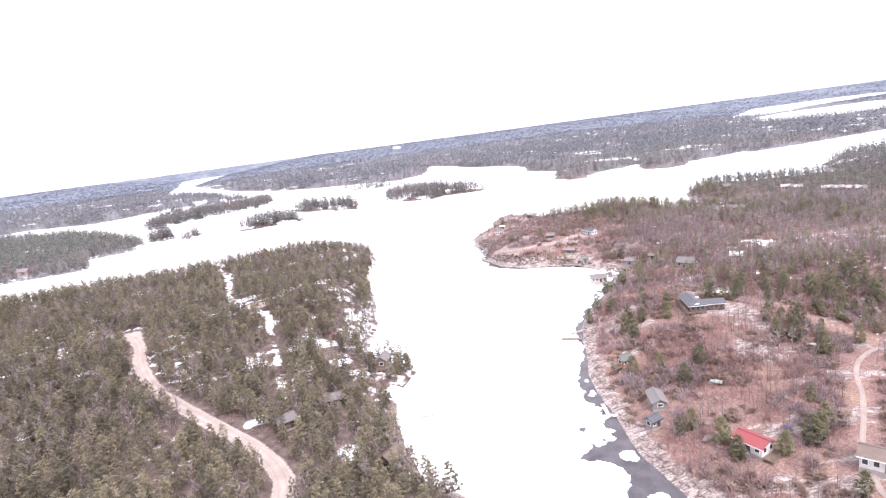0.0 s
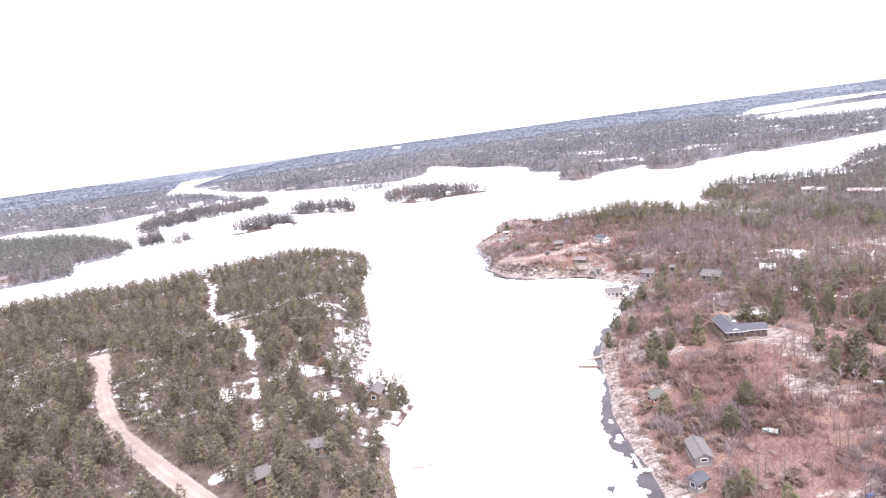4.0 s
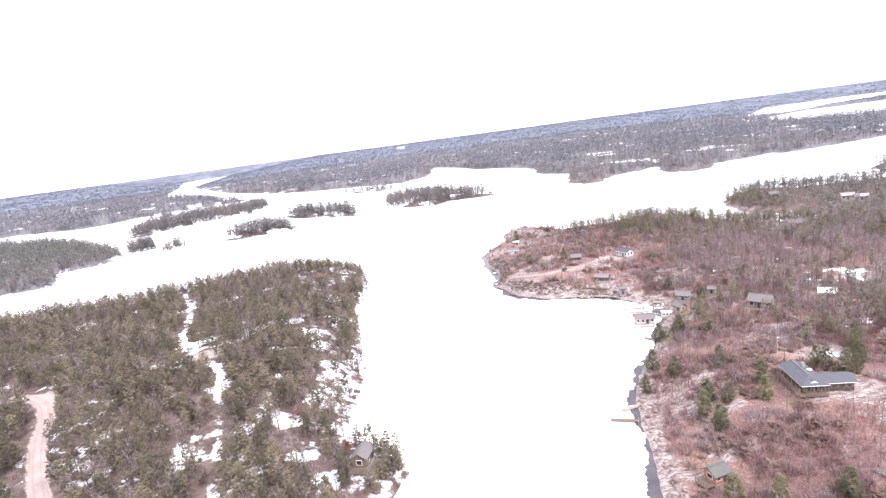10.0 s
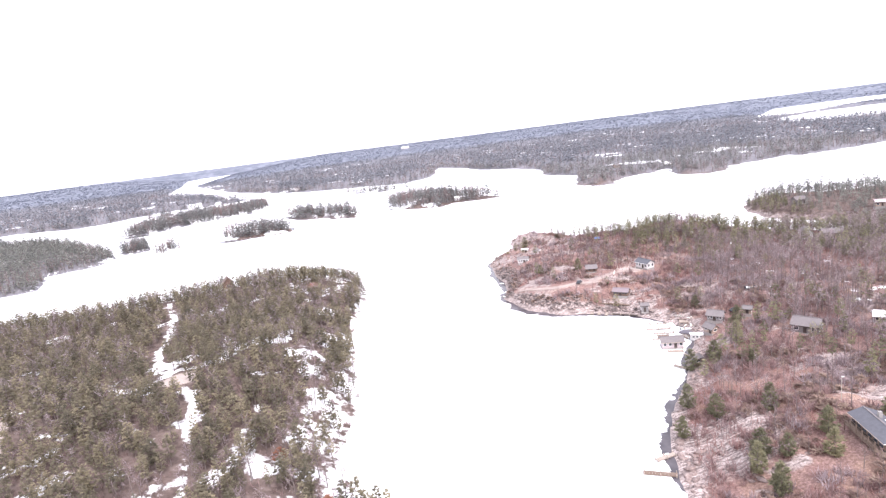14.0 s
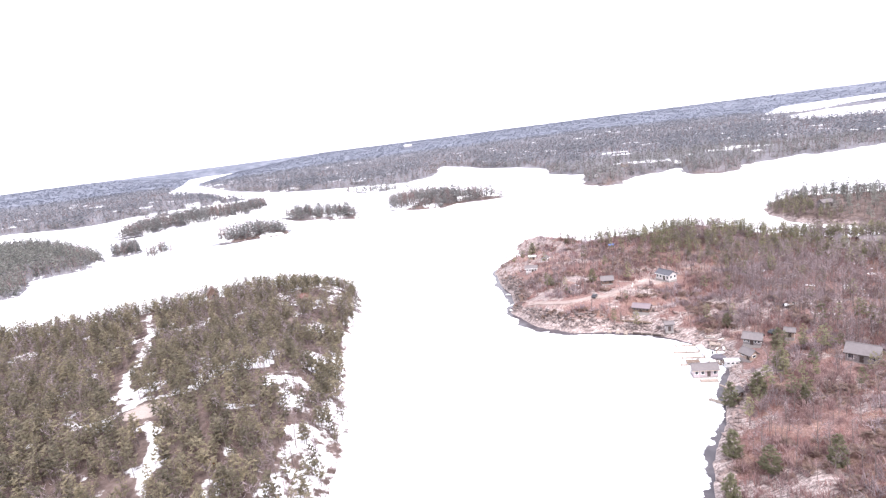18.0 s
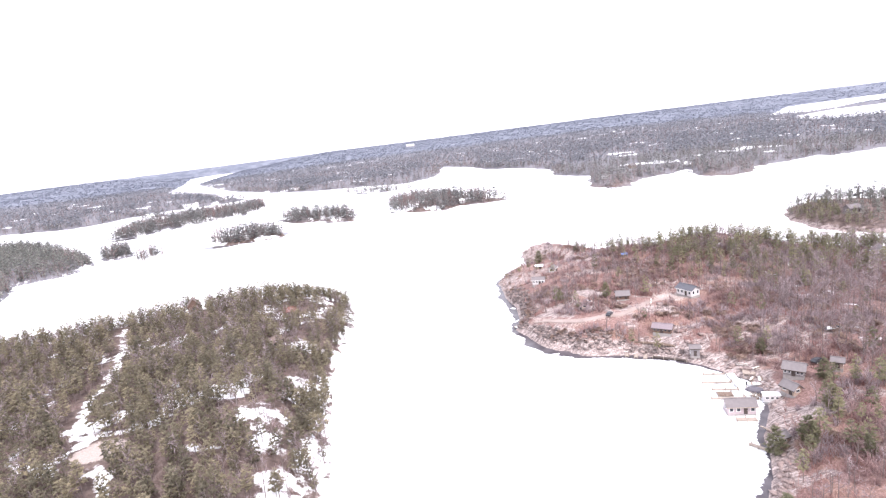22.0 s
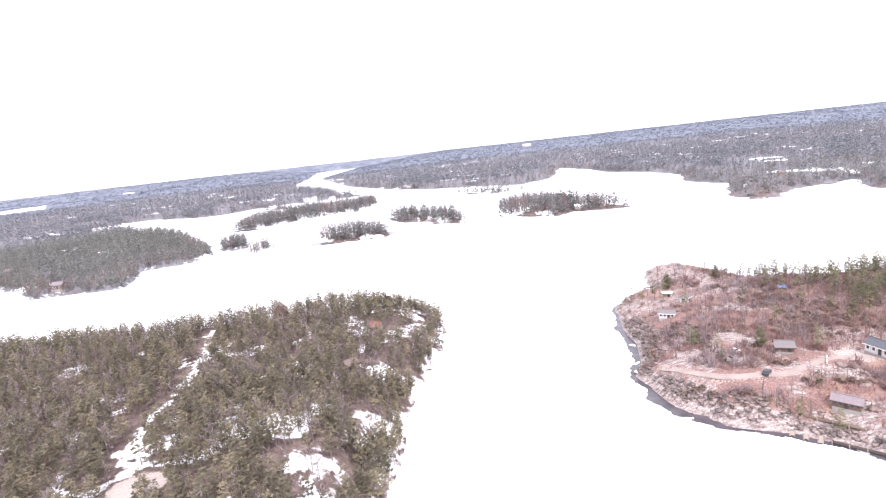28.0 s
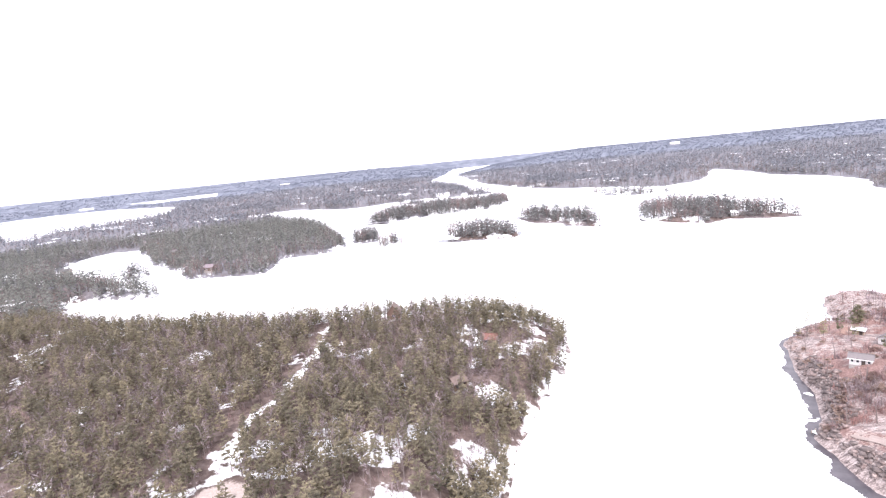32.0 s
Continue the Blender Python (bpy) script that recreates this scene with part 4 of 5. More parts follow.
def gravel(name, shade):
    m, n, l, b = material(name, 0.95, 0, 0.1)
    fine, broad = nz(n, l, 3.0, 6, 0.7), nz(n, l, 0.25, 4)
    c = ramp(n, l, calc(n, l, "ADD", calc(n, l, "MULTIPLY", fine, 0.5), calc(n, l, "MULTIPLY", broad, 0.5)), [(0.35, tuple(v * shade for v in (0.33, 0.258, 0.235))), (0.65, tuple(v * shade for v in (0.50, 0.412, 0.380)))])
    c = mix(n, l, calc(n, l, "MULTIPLY", attr(n, "rut"), 0.5), c, (0.27, 0.225, 0.21))
    l.new(c, b.inputs["Base Color"])
    bump(n, l, b, fine, 0.4, 0.1)
    return m


M_GRAVEL, M_TRACK = gravel("packed_gravel", 1.0), gravel("reddish_gravel", 0.8)
ribbon("road", "pale gravel road with wheel ruts through pine forest", ROAD, 2.0, M_GRAVEL)
ribbon("track", "pinkish gravel track curving over the granite point", POINT_ROAD, 1.1, M_TRACK)
ribbon("track", "faint two-rut drive through dry brush", DRIVE, 0.6, M_TRACK)

# ---- open water, slush and shore rocks ----
def patch(name, label, mat, box, cell, inside, z, category):
    """Level sheet made of the cells of a grid that lie inside."""
    x0, y0, x1, y1 = box
    nx, ny = int((x1 - x0) / cell), int((y1 - y0) / cell)
    u, v = np.meshgrid(x0 + np.arange(nx + 1) * cell, y0 + np.arange(ny + 1) * cell)
    ok = inside(u.ravel(), v.ravel()).reshape(u.shape).astype(int)
    j, i = np.where((ok[:-1, :-1] + ok[1:, :-1] + ok[:-1, 1:] + ok[1:, 1:]) >= 3)
    if not len(i):
        return
    n = nx + 1
    quads = np.stack([j * n + i, j * n + i + 1, (j + 1) * n + i + 1, (j + 1) * n + i], -1)
    used, back = np.unique(quads, return_inverse=True)
    jit = (value_noise(u.ravel(), v.ravel(), cell * 1.3) - 0.5) * cell * 0.9
    pts = np.stack([u.ravel() + jit, v.ravel() - jit, np.full(u.size, z)], -1)[used]
    me = bpy.data.meshes.new(name)
    fill(me, pts, back.reshape(-1, 4))
    me.materials.append(mat)
    tagged(new(name, me), label, category, kind="structure")


OPEN_EAST = [(60, 0.36), (85, 6.3), (100, 6.75), (112, 7.65), (118, 8.55), (122, 3.75), (127, 4.5), (134, 3.75), (142, 2.7), (152, 1.92), (162, 1.5), (166, 0.36), (172, 1.54), (190, 2.1), (205, 2.1), (212, 0.7), (222, 1.47), (236, 1.57), (248, 1.05), (256, 1.0), (262, 1.6), (266, 2.0), (272, 2.6), (278, 3.4), (290, 3.6), (305, 2.6), (312, 4), (330, 3.2), (350, 2.6), (370, 1.6), (395, 0.6), (440, 0.5)]


def east_water(x, y):
    reach = np.interp(y, [p[0] for p in OPEN_EAST], [p[1] for p in OPEN_EAST])
    ragged = (value_noise(x, y, 7, 4) - 0.5) * (2.4 - 1.5 * step(180, 260, y))
    sd = shore_distance(x, y)
    floe = value_noise(x + 40, y + 7, 3.4, 2) > 0.68 + 0.12 * step(180, 260, y)
    return (sd < 0.8) & (sd > -reach * (1 + ragged)) & ~(floe & (sd < -1.0))


def island_water(x, y):
    sd = shore_distance(x, y)
    below = np.maximum(step(30, 18, np.hypot((x + 385) * 0.5, (y - 722) * 1.6)), step(16, 9, np.hypot((x + 232) * 0.6, (y - 588) * 1.4)))
    return (sd < 1) & (sd > -5.5 * step(0.45, 0.7, value_noise(x, y, 30, 2)) - 16 * below)


M_SLUSH = grained("grey_slush", [(0.3, (0.30, 0.30, 0.32)), (0.6, (0.58, 0.58, 0.60))], 0.5, 0.4)
patch("open_water", "dark grey open water along the granite shore", M_WATER, (0, 60, 80, 440), 0.36, east_water, 0.012, "water")
patch("open_water", "dark open water beside snowy islands", M_WATER, (-480, 530, 80, 860), 1.8, island_water, 0.012, "water")
patch("open_water", "dark open water under far wooded shore", M_WATER, (90, 600, 480, 780), 2.5, island_water, 0.012, "water")


def slushy(x, y):
    sd = shore_distance(x, y)
    a = (sd < -4) & (sd > -17) & (y > 96) & (y < 170) & (value_noise(x * 1.5, y * 0.6, 3.6, 3) > 0.60)
    b = (sd < -1) & (sd > -9) & (y > 240) & (y < 276) & (value_noise(x * 1.6, y, 2.6, 3) > 0.62)
    return ((x > 5) & (a | b)) | ((x < 0) & (sd < -1) & (sd > -7) & (y < 250) & (value_noise(x, y, 2.2, 2) > 0.76))


patch("slush", "patches of grey slush on the lake ice", M_SLUSH, (-60, 80, 80, 290), 0.4, slushy, 0.006, "slush")


def boulder(seed, flat):
    rng = np.random.default_rng(seed)
    bm = bmesh.new()
    bmesh.ops.create_icosphere(bm, subdivisions=1, radius=1)
    a, q = rng.uniform(0.55, 0.9), rng.uniform(1.0, 1.5)
    for v in bm.verts:
        v.co *= rng.uniform(0.6, 1.25)
        v.co.x, v.co.y, v.co.z = v.co.x * q, v.co.y * a, max(v.co.z * flat, -0.35)
        if v.co.z > 0.35 * flat:
            v.co.z = flat * rng.uniform(0.45, 0.75)
    v = np.array([w.co[:] for w in bm.verts])
    f = np.array([[w.index for w in p.verts] for p in bm.faces])
    bm.free()
    return v, f


M_ROCK = grained("pink_granite", [(0.34, (0.11, 0.085, 0.082)), (0.5, (0.27, 0.206, 0.192)), (0.66, (0.46, 0.370, 0.342))], 0.8, 0.9, 0.6, 0.15)
BOULDERS = [[boulder(s, 0.6)] for s in range(6)]
bank = scatter((10, 70, 90, 440), 0.95, lambda x, y, sd: np.maximum(step(5, 1.5, sd) * 0.55, step(7, 4, sd) * 0.7 * step(272, 280, y) * step(350, 330, y)) * step(2.5, 3.5, line_distance(POINT_ROAD, x, y)), 31)
stand("shore_rocks", "broken pink granite rocks along the waterline", "rocks", BOULDERS, [M_ROCK], bank, 0.3, 1.0, 32)
# A darker granite for the rocks low on the point.
M_DARKROCK = grained("dark_granite", [(0.34, (0.075, 0.062, 0.062)), (0.5, (0.155, 0.125, 0.120)), (0.66, (0.30, 0.245, 0.230))], 0.9, 0.9, 0.6, 0.15)
foot = scatter((10, 262, 75, 352), 1.0, lambda x, y, sd: np.maximum(step(3.2, 1.8, sd) * 0.7, 0.85 * step(7, 5, sd) * step(48, 40, x) * step(2.6, 3.4, line_distance(POINT_ROAD, x, y))), 55)
stand("cliff_rocks", "dark granite rocks at the foot of the point", "rocks", BOULDERS, [M_DARKROCK], foot, 0.4, 1.15, 56)
ledges = scatter((15, 70, 130, 430), 3.2, lambda x, y, sd: 0.6 * step(0.56, 0.68, value_noise(x * 0.5 + y * 0.25, y * 1.6, 11, 3)) * (1 - clearing(x, y)), 33)
stand("granite_ledges", "weathered granite ledges breaking through brush", "rocks", [[boulder(40 + s, 0.3)] for s in range(5)], [M_ROCK], ledges, 0.5, 1.5, 34)
big = scatter((15, 75, 80, 430), 7, lambda x, y, sd: 0.35 * (1 - clearing(x, y)), 35)
for k, p in enumerate(big[:70]):
    if k < 4:
        me = bpy.data.meshes.new("boulder")
        fill(me, *BOULDERS[k][0])
        me.materials.append(M_ROCK)
        rock = tagged(new("boulder", me), "rounded pink granite boulder in dry brush", "boulder", "boulders on the eastern shore")
        if k == 0:
            rocks = []
        rocks.append(rock)
    m = pose(float(p[0]), float(p[1]), float(p[2]) + 0.1, 0, 0, 40 * k)
    ob = rocks[k] if k < 4 else copy_thing(rocks[k % 4], m)
    ob.matrix_basis = m @ Matrix.Scale(0.7 + 0.13 * (k % 6), 4)


# ---- buildings, docks, vehicles ----
def paint(name, c, rough=0.7, var=0.18, scale=1.5, metal=0.0):
    lo, hi = tuple(v * (1 - var) for v in c), tuple(min(0.9, v * (1 + var)) for v in c)
    return grained(name, [(0.3, lo), (0.7, hi)], scale, rough, 0.2, 0.02, metal)


M_WHITE = paint("white_siding", (0.56, 0.54, 0.54), 0.6, 0.08)
M_BEIGE = paint("tan_siding", (0.34, 0.26, 0.215))
M_LOG = paint("brown_logs", (0.15, 0.100, 0.080))
M_GREYWALL = paint("grey_siding", (0.225, 0.205, 0.208))
M_SLATE = paint("blue_grey_shingles", (0.105, 0.105, 0.122), 0.85)
M_GREYROOF = paint("grey_shingles", (0.185, 0.165, 0.168), 0.9)
M_BROWNROOF = paint("brown_shingles", (0.175, 0.132, 0.118), 0.85)
M_RED = paint("red_metal_roof", (0.275, 0.068, 0.075), 0.45, 0.1)
M_RUST = paint("rusty_red_roof", (0.205, 0.105, 0.090), 0.85)
M_MAUVEROOF = paint("mauve_grey_shingles", (0.225, 0.185, 0.20), 0.85)
M_CEDAR = paint("cedar_red_siding", (0.34, 0.165, 0.115))
M_GREEN = paint("green_roof", (0.135, 0.140, 0.130), 0.8)
M_SNOWROOF = paint("snowy_roof", (0.82, 0.82, 0.84), 0.8, 0.04)
M_MAUVE = paint("mauve_siding", (0.42, 0.35, 0.365))
M_TRIM = paint("white_trim", (0.80, 0.79, 0.78), 0.5, 0.04)
M_WOOD = paint("weathered_wood", (0.36, 0.30, 0.26), 0.85, 0.25, 3)
M_DECK = paint("brown_deck_wood", (0.185, 0.135, 0.108), 0.85, 0.2, 3)
M_DARK = paint("dark_timber", (0.075, 0.060, 0.055), 0.9)
M_STONE = paint("grey_block", (0.30, 0.28, 0.27), 0.95)
M_BLUE = paint("blue_tarpaulin", (0.12, 0.165, 0.34), 0.5, 0.15)
M_TARP = paint("grey_tarpaulin", (0.12, 0.11, 0.13), 0.6, 0.15)
M_STEEL = paint("galvanised_steel", (0.60, 0.61, 0.62), 0.4, 0.1, 2, 0.8)
M_SKIFF = paint("grey_green_paint", (0.38, 0.42, 0.39), 0.5)
M_TYRE = paint("black_rubber", (0.025, 0.025, 0.027), 0.85)
M_CARWHITE = paint("white_car_paint", (0.75, 0.75, 0.76), 0.3, 0.04)
M_CARDARK = paint("dark_car_paint", (0.045, 0.047, 0.055), 0.3, 0.1)
M_GLASS, gn, gl, gb = material("window_glass", 0.08, 0, 0.6)
gl.new(ramp(gn, gl, nz(gn, gl, 0.8), [(0.3, (0.03, 0.035, 0.045)), (0.7, (0.07, 0.075, 0.09))]), gb.inputs["Base Color"])


def box(sx, sy, sz, x=0, y=0, z=0):
    """A block centred on x, y that stands on z."""
    v = np.array([(x + a * sx / 2, y + b * sy / 2, z + c * sz) for c in (0, 1) for b in (-1, 1) for a in (-1, 1)])
    f = [(0, 2, 3, 1), (4, 5, 7, 6), (0, 1, 5, 4), (2, 6, 7, 3), (0, 4, 6, 2), (1, 3, 7, 5)]
    return v, f


def lump(pieces):
    vs, fs, base = [], [], 0
    for v, f in pieces:
        vs.append(np.asarray(v))
        fs += [tuple(i + base for i in q) for q in f]
        base += len(v)
    return np.concatenate(vs), fs


def part(name, geo, mat, parent, label=""):
    v, f = geo
    me = bpy.data.meshes.new(name)
    me.from_pydata([tuple(map(float, p)) for p in v], [], [tuple(map(int, q)) for q in f])
    me.materials.append(mat)
    ob = new(name, me)
    ob.parent = parent
    return tagged(ob, label)


def thing(name, label, category, x, y, z, turn=0, group=""):
    ob = tagged(new(name), label, category, group)
    ob.matrix_basis = pose(x, y, z, 0, 0, turn)
    return ob


def prism(l, w, h, rise, over=0.0):
    """Walls with gable ends, ridge along x."""
    a, b = l / 2, w / 2
    v = [(-a, -b, -1.0), (a, -b, -1.0), (a, b, -1.0), (-a, b, -1.0), (-a, -b, h), (a, -b, h), (a, b, h), (-a, b, h), (-a, 0, h + rise), (a, 0, h + rise)]
    f = [(0, 1, 5, 4), (2, 3, 7, 6), (1, 2, 6, 9, 5), (3, 0, 4, 8, 7), (4, 5, 9, 8), (6, 7, 8, 9)]
    return np.array(v), f


def slope(l, w, h, rise, side, over=0.45, thick=0.16):
    """One side of a gable roof: a slab with eaves."""
    a, b = l / 2 + over, w / 2 + over
    drop = rise * over / (w / 2)
    low, top = h - drop + 0.03, h + rise + 0.03
    v = [(-a, side * b, low), (a, side * b, low), (a, 0, top), (-a, 0, top)]
    v += [(p, q, r + thick) for p, q, r in v]
    return np.array(v), [(0, 1, 2, 3), (4, 7, 6, 5), (0, 4, 5, 1), (1, 5, 6, 2), (2, 6, 7, 3), (3, 7, 4, 0)]


def window(parent, x, y, z, w, h, turn, trim=None):
    """Frame and glass set on a wall that faces the turn."""
    c, s = math.cos(radians(turn)), math.sin(radians(turn))

    def spin(g):
        v, f = g
        return np.stack([x + v[:, 0] * c - v[:, 1] * s, y + v[:, 0] * s + v[:, 1] * c, z + v[:, 2]], -1), f
    t = 0.09
    fr = part("window_frame", spin(lump([box(w + 2 * t, 0.10, t, 0, 0, -t), box(w + 2 * t, 0.10, t, 0, 0, h), box(t, 0.10, h, -w / 2 - t / 2), box(t, 0.10, h, w / 2 + t / 2)])), trim or M_TRIM, parent)
    part("pane", spin(box(w, 0.05, h)), M_GLASS, fr)


def house(name, label, x, y, l, w, h, rise, turn, wall, roof, fronts=3, ends=1, chimney=False, deck="", raised=0.3, z=None, category="house", door=True):
    zz = z if z is not None else max(gz(x, y), 0.1)
    top = thing(name, label, category, x, y, zz + raised, turn)
    part("foundation", box(l + 0.1, w + 0.1, 1.6 + raised, 0, 0, -1.6 - raised), M_STONE, top)
    v, f = prism(l, w, h, rise)
    v[:4, 2] = 0.0
    part("wall", (v, f), wall, top)
    for side in (-1, 1):
        part("roof", slope(l, w, h, rise, side), roof, top)
    part("ridge_cap", box(l + 0.9, 0.3, 0.1, 0, 0, h + rise + 0.17), roof, top)
    for side in (-1, 1):
        part("fascia", box(l + 0.9, 0.06, 0.2, 0, side * (w / 2 + 0.48), h - rise * 0.9 / w - 0.06), M_TRIM if wall is M_WHITE else M_WOOD if wall is M_MAUVE else M_DARK, top)
        for k in range(fronts):
            if door and side < 0 and k == fronts // 2:
                d = part("door", box(0.85, 0.1, min(1.65, h - 0.15), (k + 0.5) * l / fronts - l / 2, side * (w / 2 + 0.02), 0.02), M_DARK, top)
                part("door_handle", box(0.05, 0.08, 0.16, (k + 0.5) * l / fronts - l / 2 + 0.36, side * (w / 2 + 0.1), 0.95), M_STEEL, d)
            else:
                window(top, (k + 0.5) * l / fronts - l / 2, side * (w / 2 + 0.02), 0.75, min(1.3, l / fronts * 0.5), min(1.05, h - 1.05), 0, M_DECK if wall is M_LOG else None)
        for k in range(ends):
            window(top, side * (l / 2 + 0.02), (k + 0.5) * w / ends - w / 2, 0.75, min(1.2, w / ends * 0.45), min(1.05, h - 1.05), 90, M_DECK if wall is M_LOG else None)
    if chimney:
        c = part("chimney", box(0.6, 0.6, rise + 1.5, l * 0.2, 0.5, h), M_STONE, top)
        part("flue", box(0.3, 0.3, 0.35, l * 0.2, 0.5, h + rise + 1.5), M_DARK, c)
    for side in deck:
        sx = {"f": (l, 2.2, 0, -w / 2 - 1.1), "b": (l, 2.2, 0, w / 2 + 1.1), "l": (2.2, w, -l / 2 - 1.1, 0), "r": (2.2, w, l / 2 + 1.1, 0)}[side]
        d = part("deck", box(sx[0], sx[1], 0.14, sx[2], sx[3], -0.16), M_DECK, top, "tan wooden deck with railing")
        ax, ay = sx[0] / 2 - 0.06, sx[1] / 2 - 0.06
        n = 5
        for k in range(n):
            s = -1 + 2 * k / (n - 1)
            px, py = (s * ax + sx[2], sx[3] - (ay if side == "f" else -ay)) if side in "fb" else (sx[2] + (ax if side == "r" else -ax), s * ay + sx[3])
            part("post", box(0.1, 0.1, 2.9, px, py, -2.0), M_DECK, d)
        if side in "fb":
            yy = sx[3] - (ay if side == "f" else -ay)
            part("rail", lump([box(sx[0], 0.07, 0.08, 0, yy, 0.9), box(sx[0], 0.05, 0.06, 0, yy, 0.5)]), M_DECK, d)
        else:
            xx = sx[2] + (ax if side == "r" else -ax)
            part("rail", lump([box(0.07, sx[1], 0.08, xx, 0, 0.9), box(0.05, sx[1], 0.06, xx, 0, 0.5)]), M_DECK, d)
    return top


def way(a, b):
    return math.degrees(math.atan2(b[1] - a[1], b[0] - a[0]))


# eastern shore, from the narrows northward
house("cottage", "white cottage under a bright red metal roof", 53.5, 98.7, 5.6, 4.0, 2.0, 0.9, way((50.9, 100.5), (54.4, 94.4)), M_WHITE, M_RED, 3, 2, deck="r", raised=0.5)
house("cottage", "pale grey cottage with grey roof on the granite bank", 42.6, 121.6, 6.0, 3.2, 1.7, 0.8, way((42.9, 125), (42.2, 118.5)), M_GREYWALL, M_GREYROOF, 2, 1, raised=0.4)
house("boat_shed", "dark blue-grey wooden shed near the water", 38.5, 113.2, 2.8, 2.0, 2.0, 0.6, 30, M_GREYWALL, M_SLATE, 2, 1, raised=0.4, category="shed")
house("bungalow", "white bungalow with brown roof and large windows", 70.2, 87.0, 6.6, 4.4, 2.3, 1.0, -42, M_WHITE, M_BROWNROOF, 4, 2, raised=0.8)
house("cabin", "small cedar-red cabin with a green roof among shrubs", 42.7, 146.3, 3.2, 2.8, 2.0, 1.0, 20, M_CEDAR, M_GREEN, 2, 1, deck="l", raised=0.3)


def lodge():
    """Log lodge: a long block with a hipped front, a side wing, decks on posts."""
    top = thing("lodge", "large log lodge under blue-grey shingles with wooden decks", "house", 70.2, 164.0, gz(70.2, 164.0) + 0.05, 83)
    h, rise, a, b = 2.05, 1.15, 5.0, 2.2
    ea, eb = a + 0.5, b + 0.55
    part("foundation", lump([box(2 * a + 0.1, 2 * b + 0.1, 2.0, 0, 0, -1.5), box(4.3, 6.0, 2.0, -1.8, -b - 3.0, -1.5)]), M_DARK, top)
    part("wall", box(2 * a, 2 * b, h - 0.05, 0, 0, 0.1), M_LOG, top)
    part("wing_wall", box(4.2, 6.0, h - 0.35, -1.8, -b - 3.02, 0.1), M_LOG, top)
    ridge = [(-ea + 3.0, 0, h + rise), (ea, 0, h + rise)]
    eave = [(-ea, -eb, h), (ea, -eb, h), (ea, eb, h), (-ea, eb, h)]
    v = eave + ridge + [(p, q, r - 0.16) for p, q, r in eave]
    part("roof", (np.array(v), [(0, 1, 5, 4), (2, 3, 4, 5), (3, 0, 4), (1, 2, 5), (6, 9, 8, 7), (0, 6, 7, 1), (1, 7, 8, 2), (2, 8, 9, 3), (3, 9, 6, 0)]), M_SLATE, top, "blue-grey shingled hip roof")
    f0, f1, w0, w1, hz = -4.4, 0.8, -eb + 2.2, -b - 6.5, h - 0.22
    v = [(f0, w0, hz), (f1, w0, hz), (f1, w1, hz), (f0, w1, hz), (-1.8, w0 + 0.5, hz + 1.0), (-1.8, w1, hz + 1.0)]
    v += [(p, q, r - 0.16) for p, q, r in v[:4]]
    part("wing_roof", (np.array(v), [(1, 2, 5, 4), (3, 0, 4, 5), (2, 3, 5), (0, 1, 4), (6, 7, 8, 9), (2, 8, 9, 3), (3, 9, 6, 0), (1, 7, 8, 2)]), M_SLATE, top)
    part("ridge_cap", box(2 * ea - 3.0, 0.3, 0.08, 1.5, 0, h + rise - 0.02), M_GREYROOF, top)
    for sy in (-1, 1):
        part("fascia", box(2 * ea, 0.06, 0.11, 0, sy * (eb + 0.03), h - 0.13), M_WOOD, top, "pale eaves board")
    part("fascia", box(0.06, 2 * eb, 0.11, -ea - 0.03, 0, h - 0.13), M_TRIM, top, "pale eaves board")
    part("fascia", box(0.06, 5.6, 0.11, f0 - 0.03, -b - 3.6, hz - 0.13), M_TRIM, top, "pale eaves board")
    gab = part("gablet", (np.array([(-4.75, -1.0, h + 0.22), (-4.75, 1.0, h + 0.22), (-4.75, 0, h + 0.82), (-3.6, 0, h + 0.82), (-4.2, -1.0, h + 0.45), (-4.2, 1.0, h + 0.45)]), [(0, 2, 1), (0, 4, 3, 2), (1, 2, 3, 5)]), M_SLATE, top)
    part("gable_board", (np.array([(-4.79, -0.95, h + 0.22), (-4.79, 0.95, h + 0.22), (-4.79, 0, h + 0.80)]), [(0, 2, 1)]), M_TRIM, gab, "white triangular gable board")
    part("roof_vent", box(0.5, 1.0, 0.3, 0.9, -1.7, h + 0.45), M_TRIM, top, "white roof vent")
    part("chimney", box(0.6, 0.6, 1.7, 2.0, -0.9, h + 0.2), M_STONE, top)
    for k in range(6):
        window(top, -4.1 + 1.64 * k, b + 0.03, 0.65, 1.15, 1.1, 0, M_DECK)
    for k in range(3):
        window(top, -a - 0.03, -1.4 + 1.4 * k, 0.65, 1.0, 1.1, 90, M_DECK)
    for k in range(4):
        window(top, -3.93, -b - 0.9 - 1.4 * k, 0.6, 0.9, 0.8, 90, M_DECK)
    for name, sx, sy, cx, cy in (("side", 2 * a + 1.3, 1.3, -0.65, b + 0.65), ("front", 1.3, 2 * b, -a - 0.65, 0)):
        d = part("deck", box(sx, sy, 0.14, cx, cy, 0.02), M_DECK, top, "tan wooden deck on posts")
        n = 7 if name == "side" else 4
        for k in range(n):
            q = k / (n - 1) - 0.5
            px, py = (cx + q * (sx - 0.14), cy + sy / 2 - 0.07) if name == "side" else (cx - sx / 2 + 0.07, cy + q * (sy - 0.14))
            part("post", box(0.12, 0.12, h + 1.2, px, py, -1.4), M_DECK, d, "brown timber post")
        px, py, lx, ly = (cx, cy + sy / 2 - 0.07, sx, 0.07) if name == "side" else (cx - sx / 2 + 0.07, cy, 0.07, sy)
        for z in (0.4, 0.65, 0.9):
            part("rail", box(lx, ly, 0.07, px, py, z), M_DECK, d)


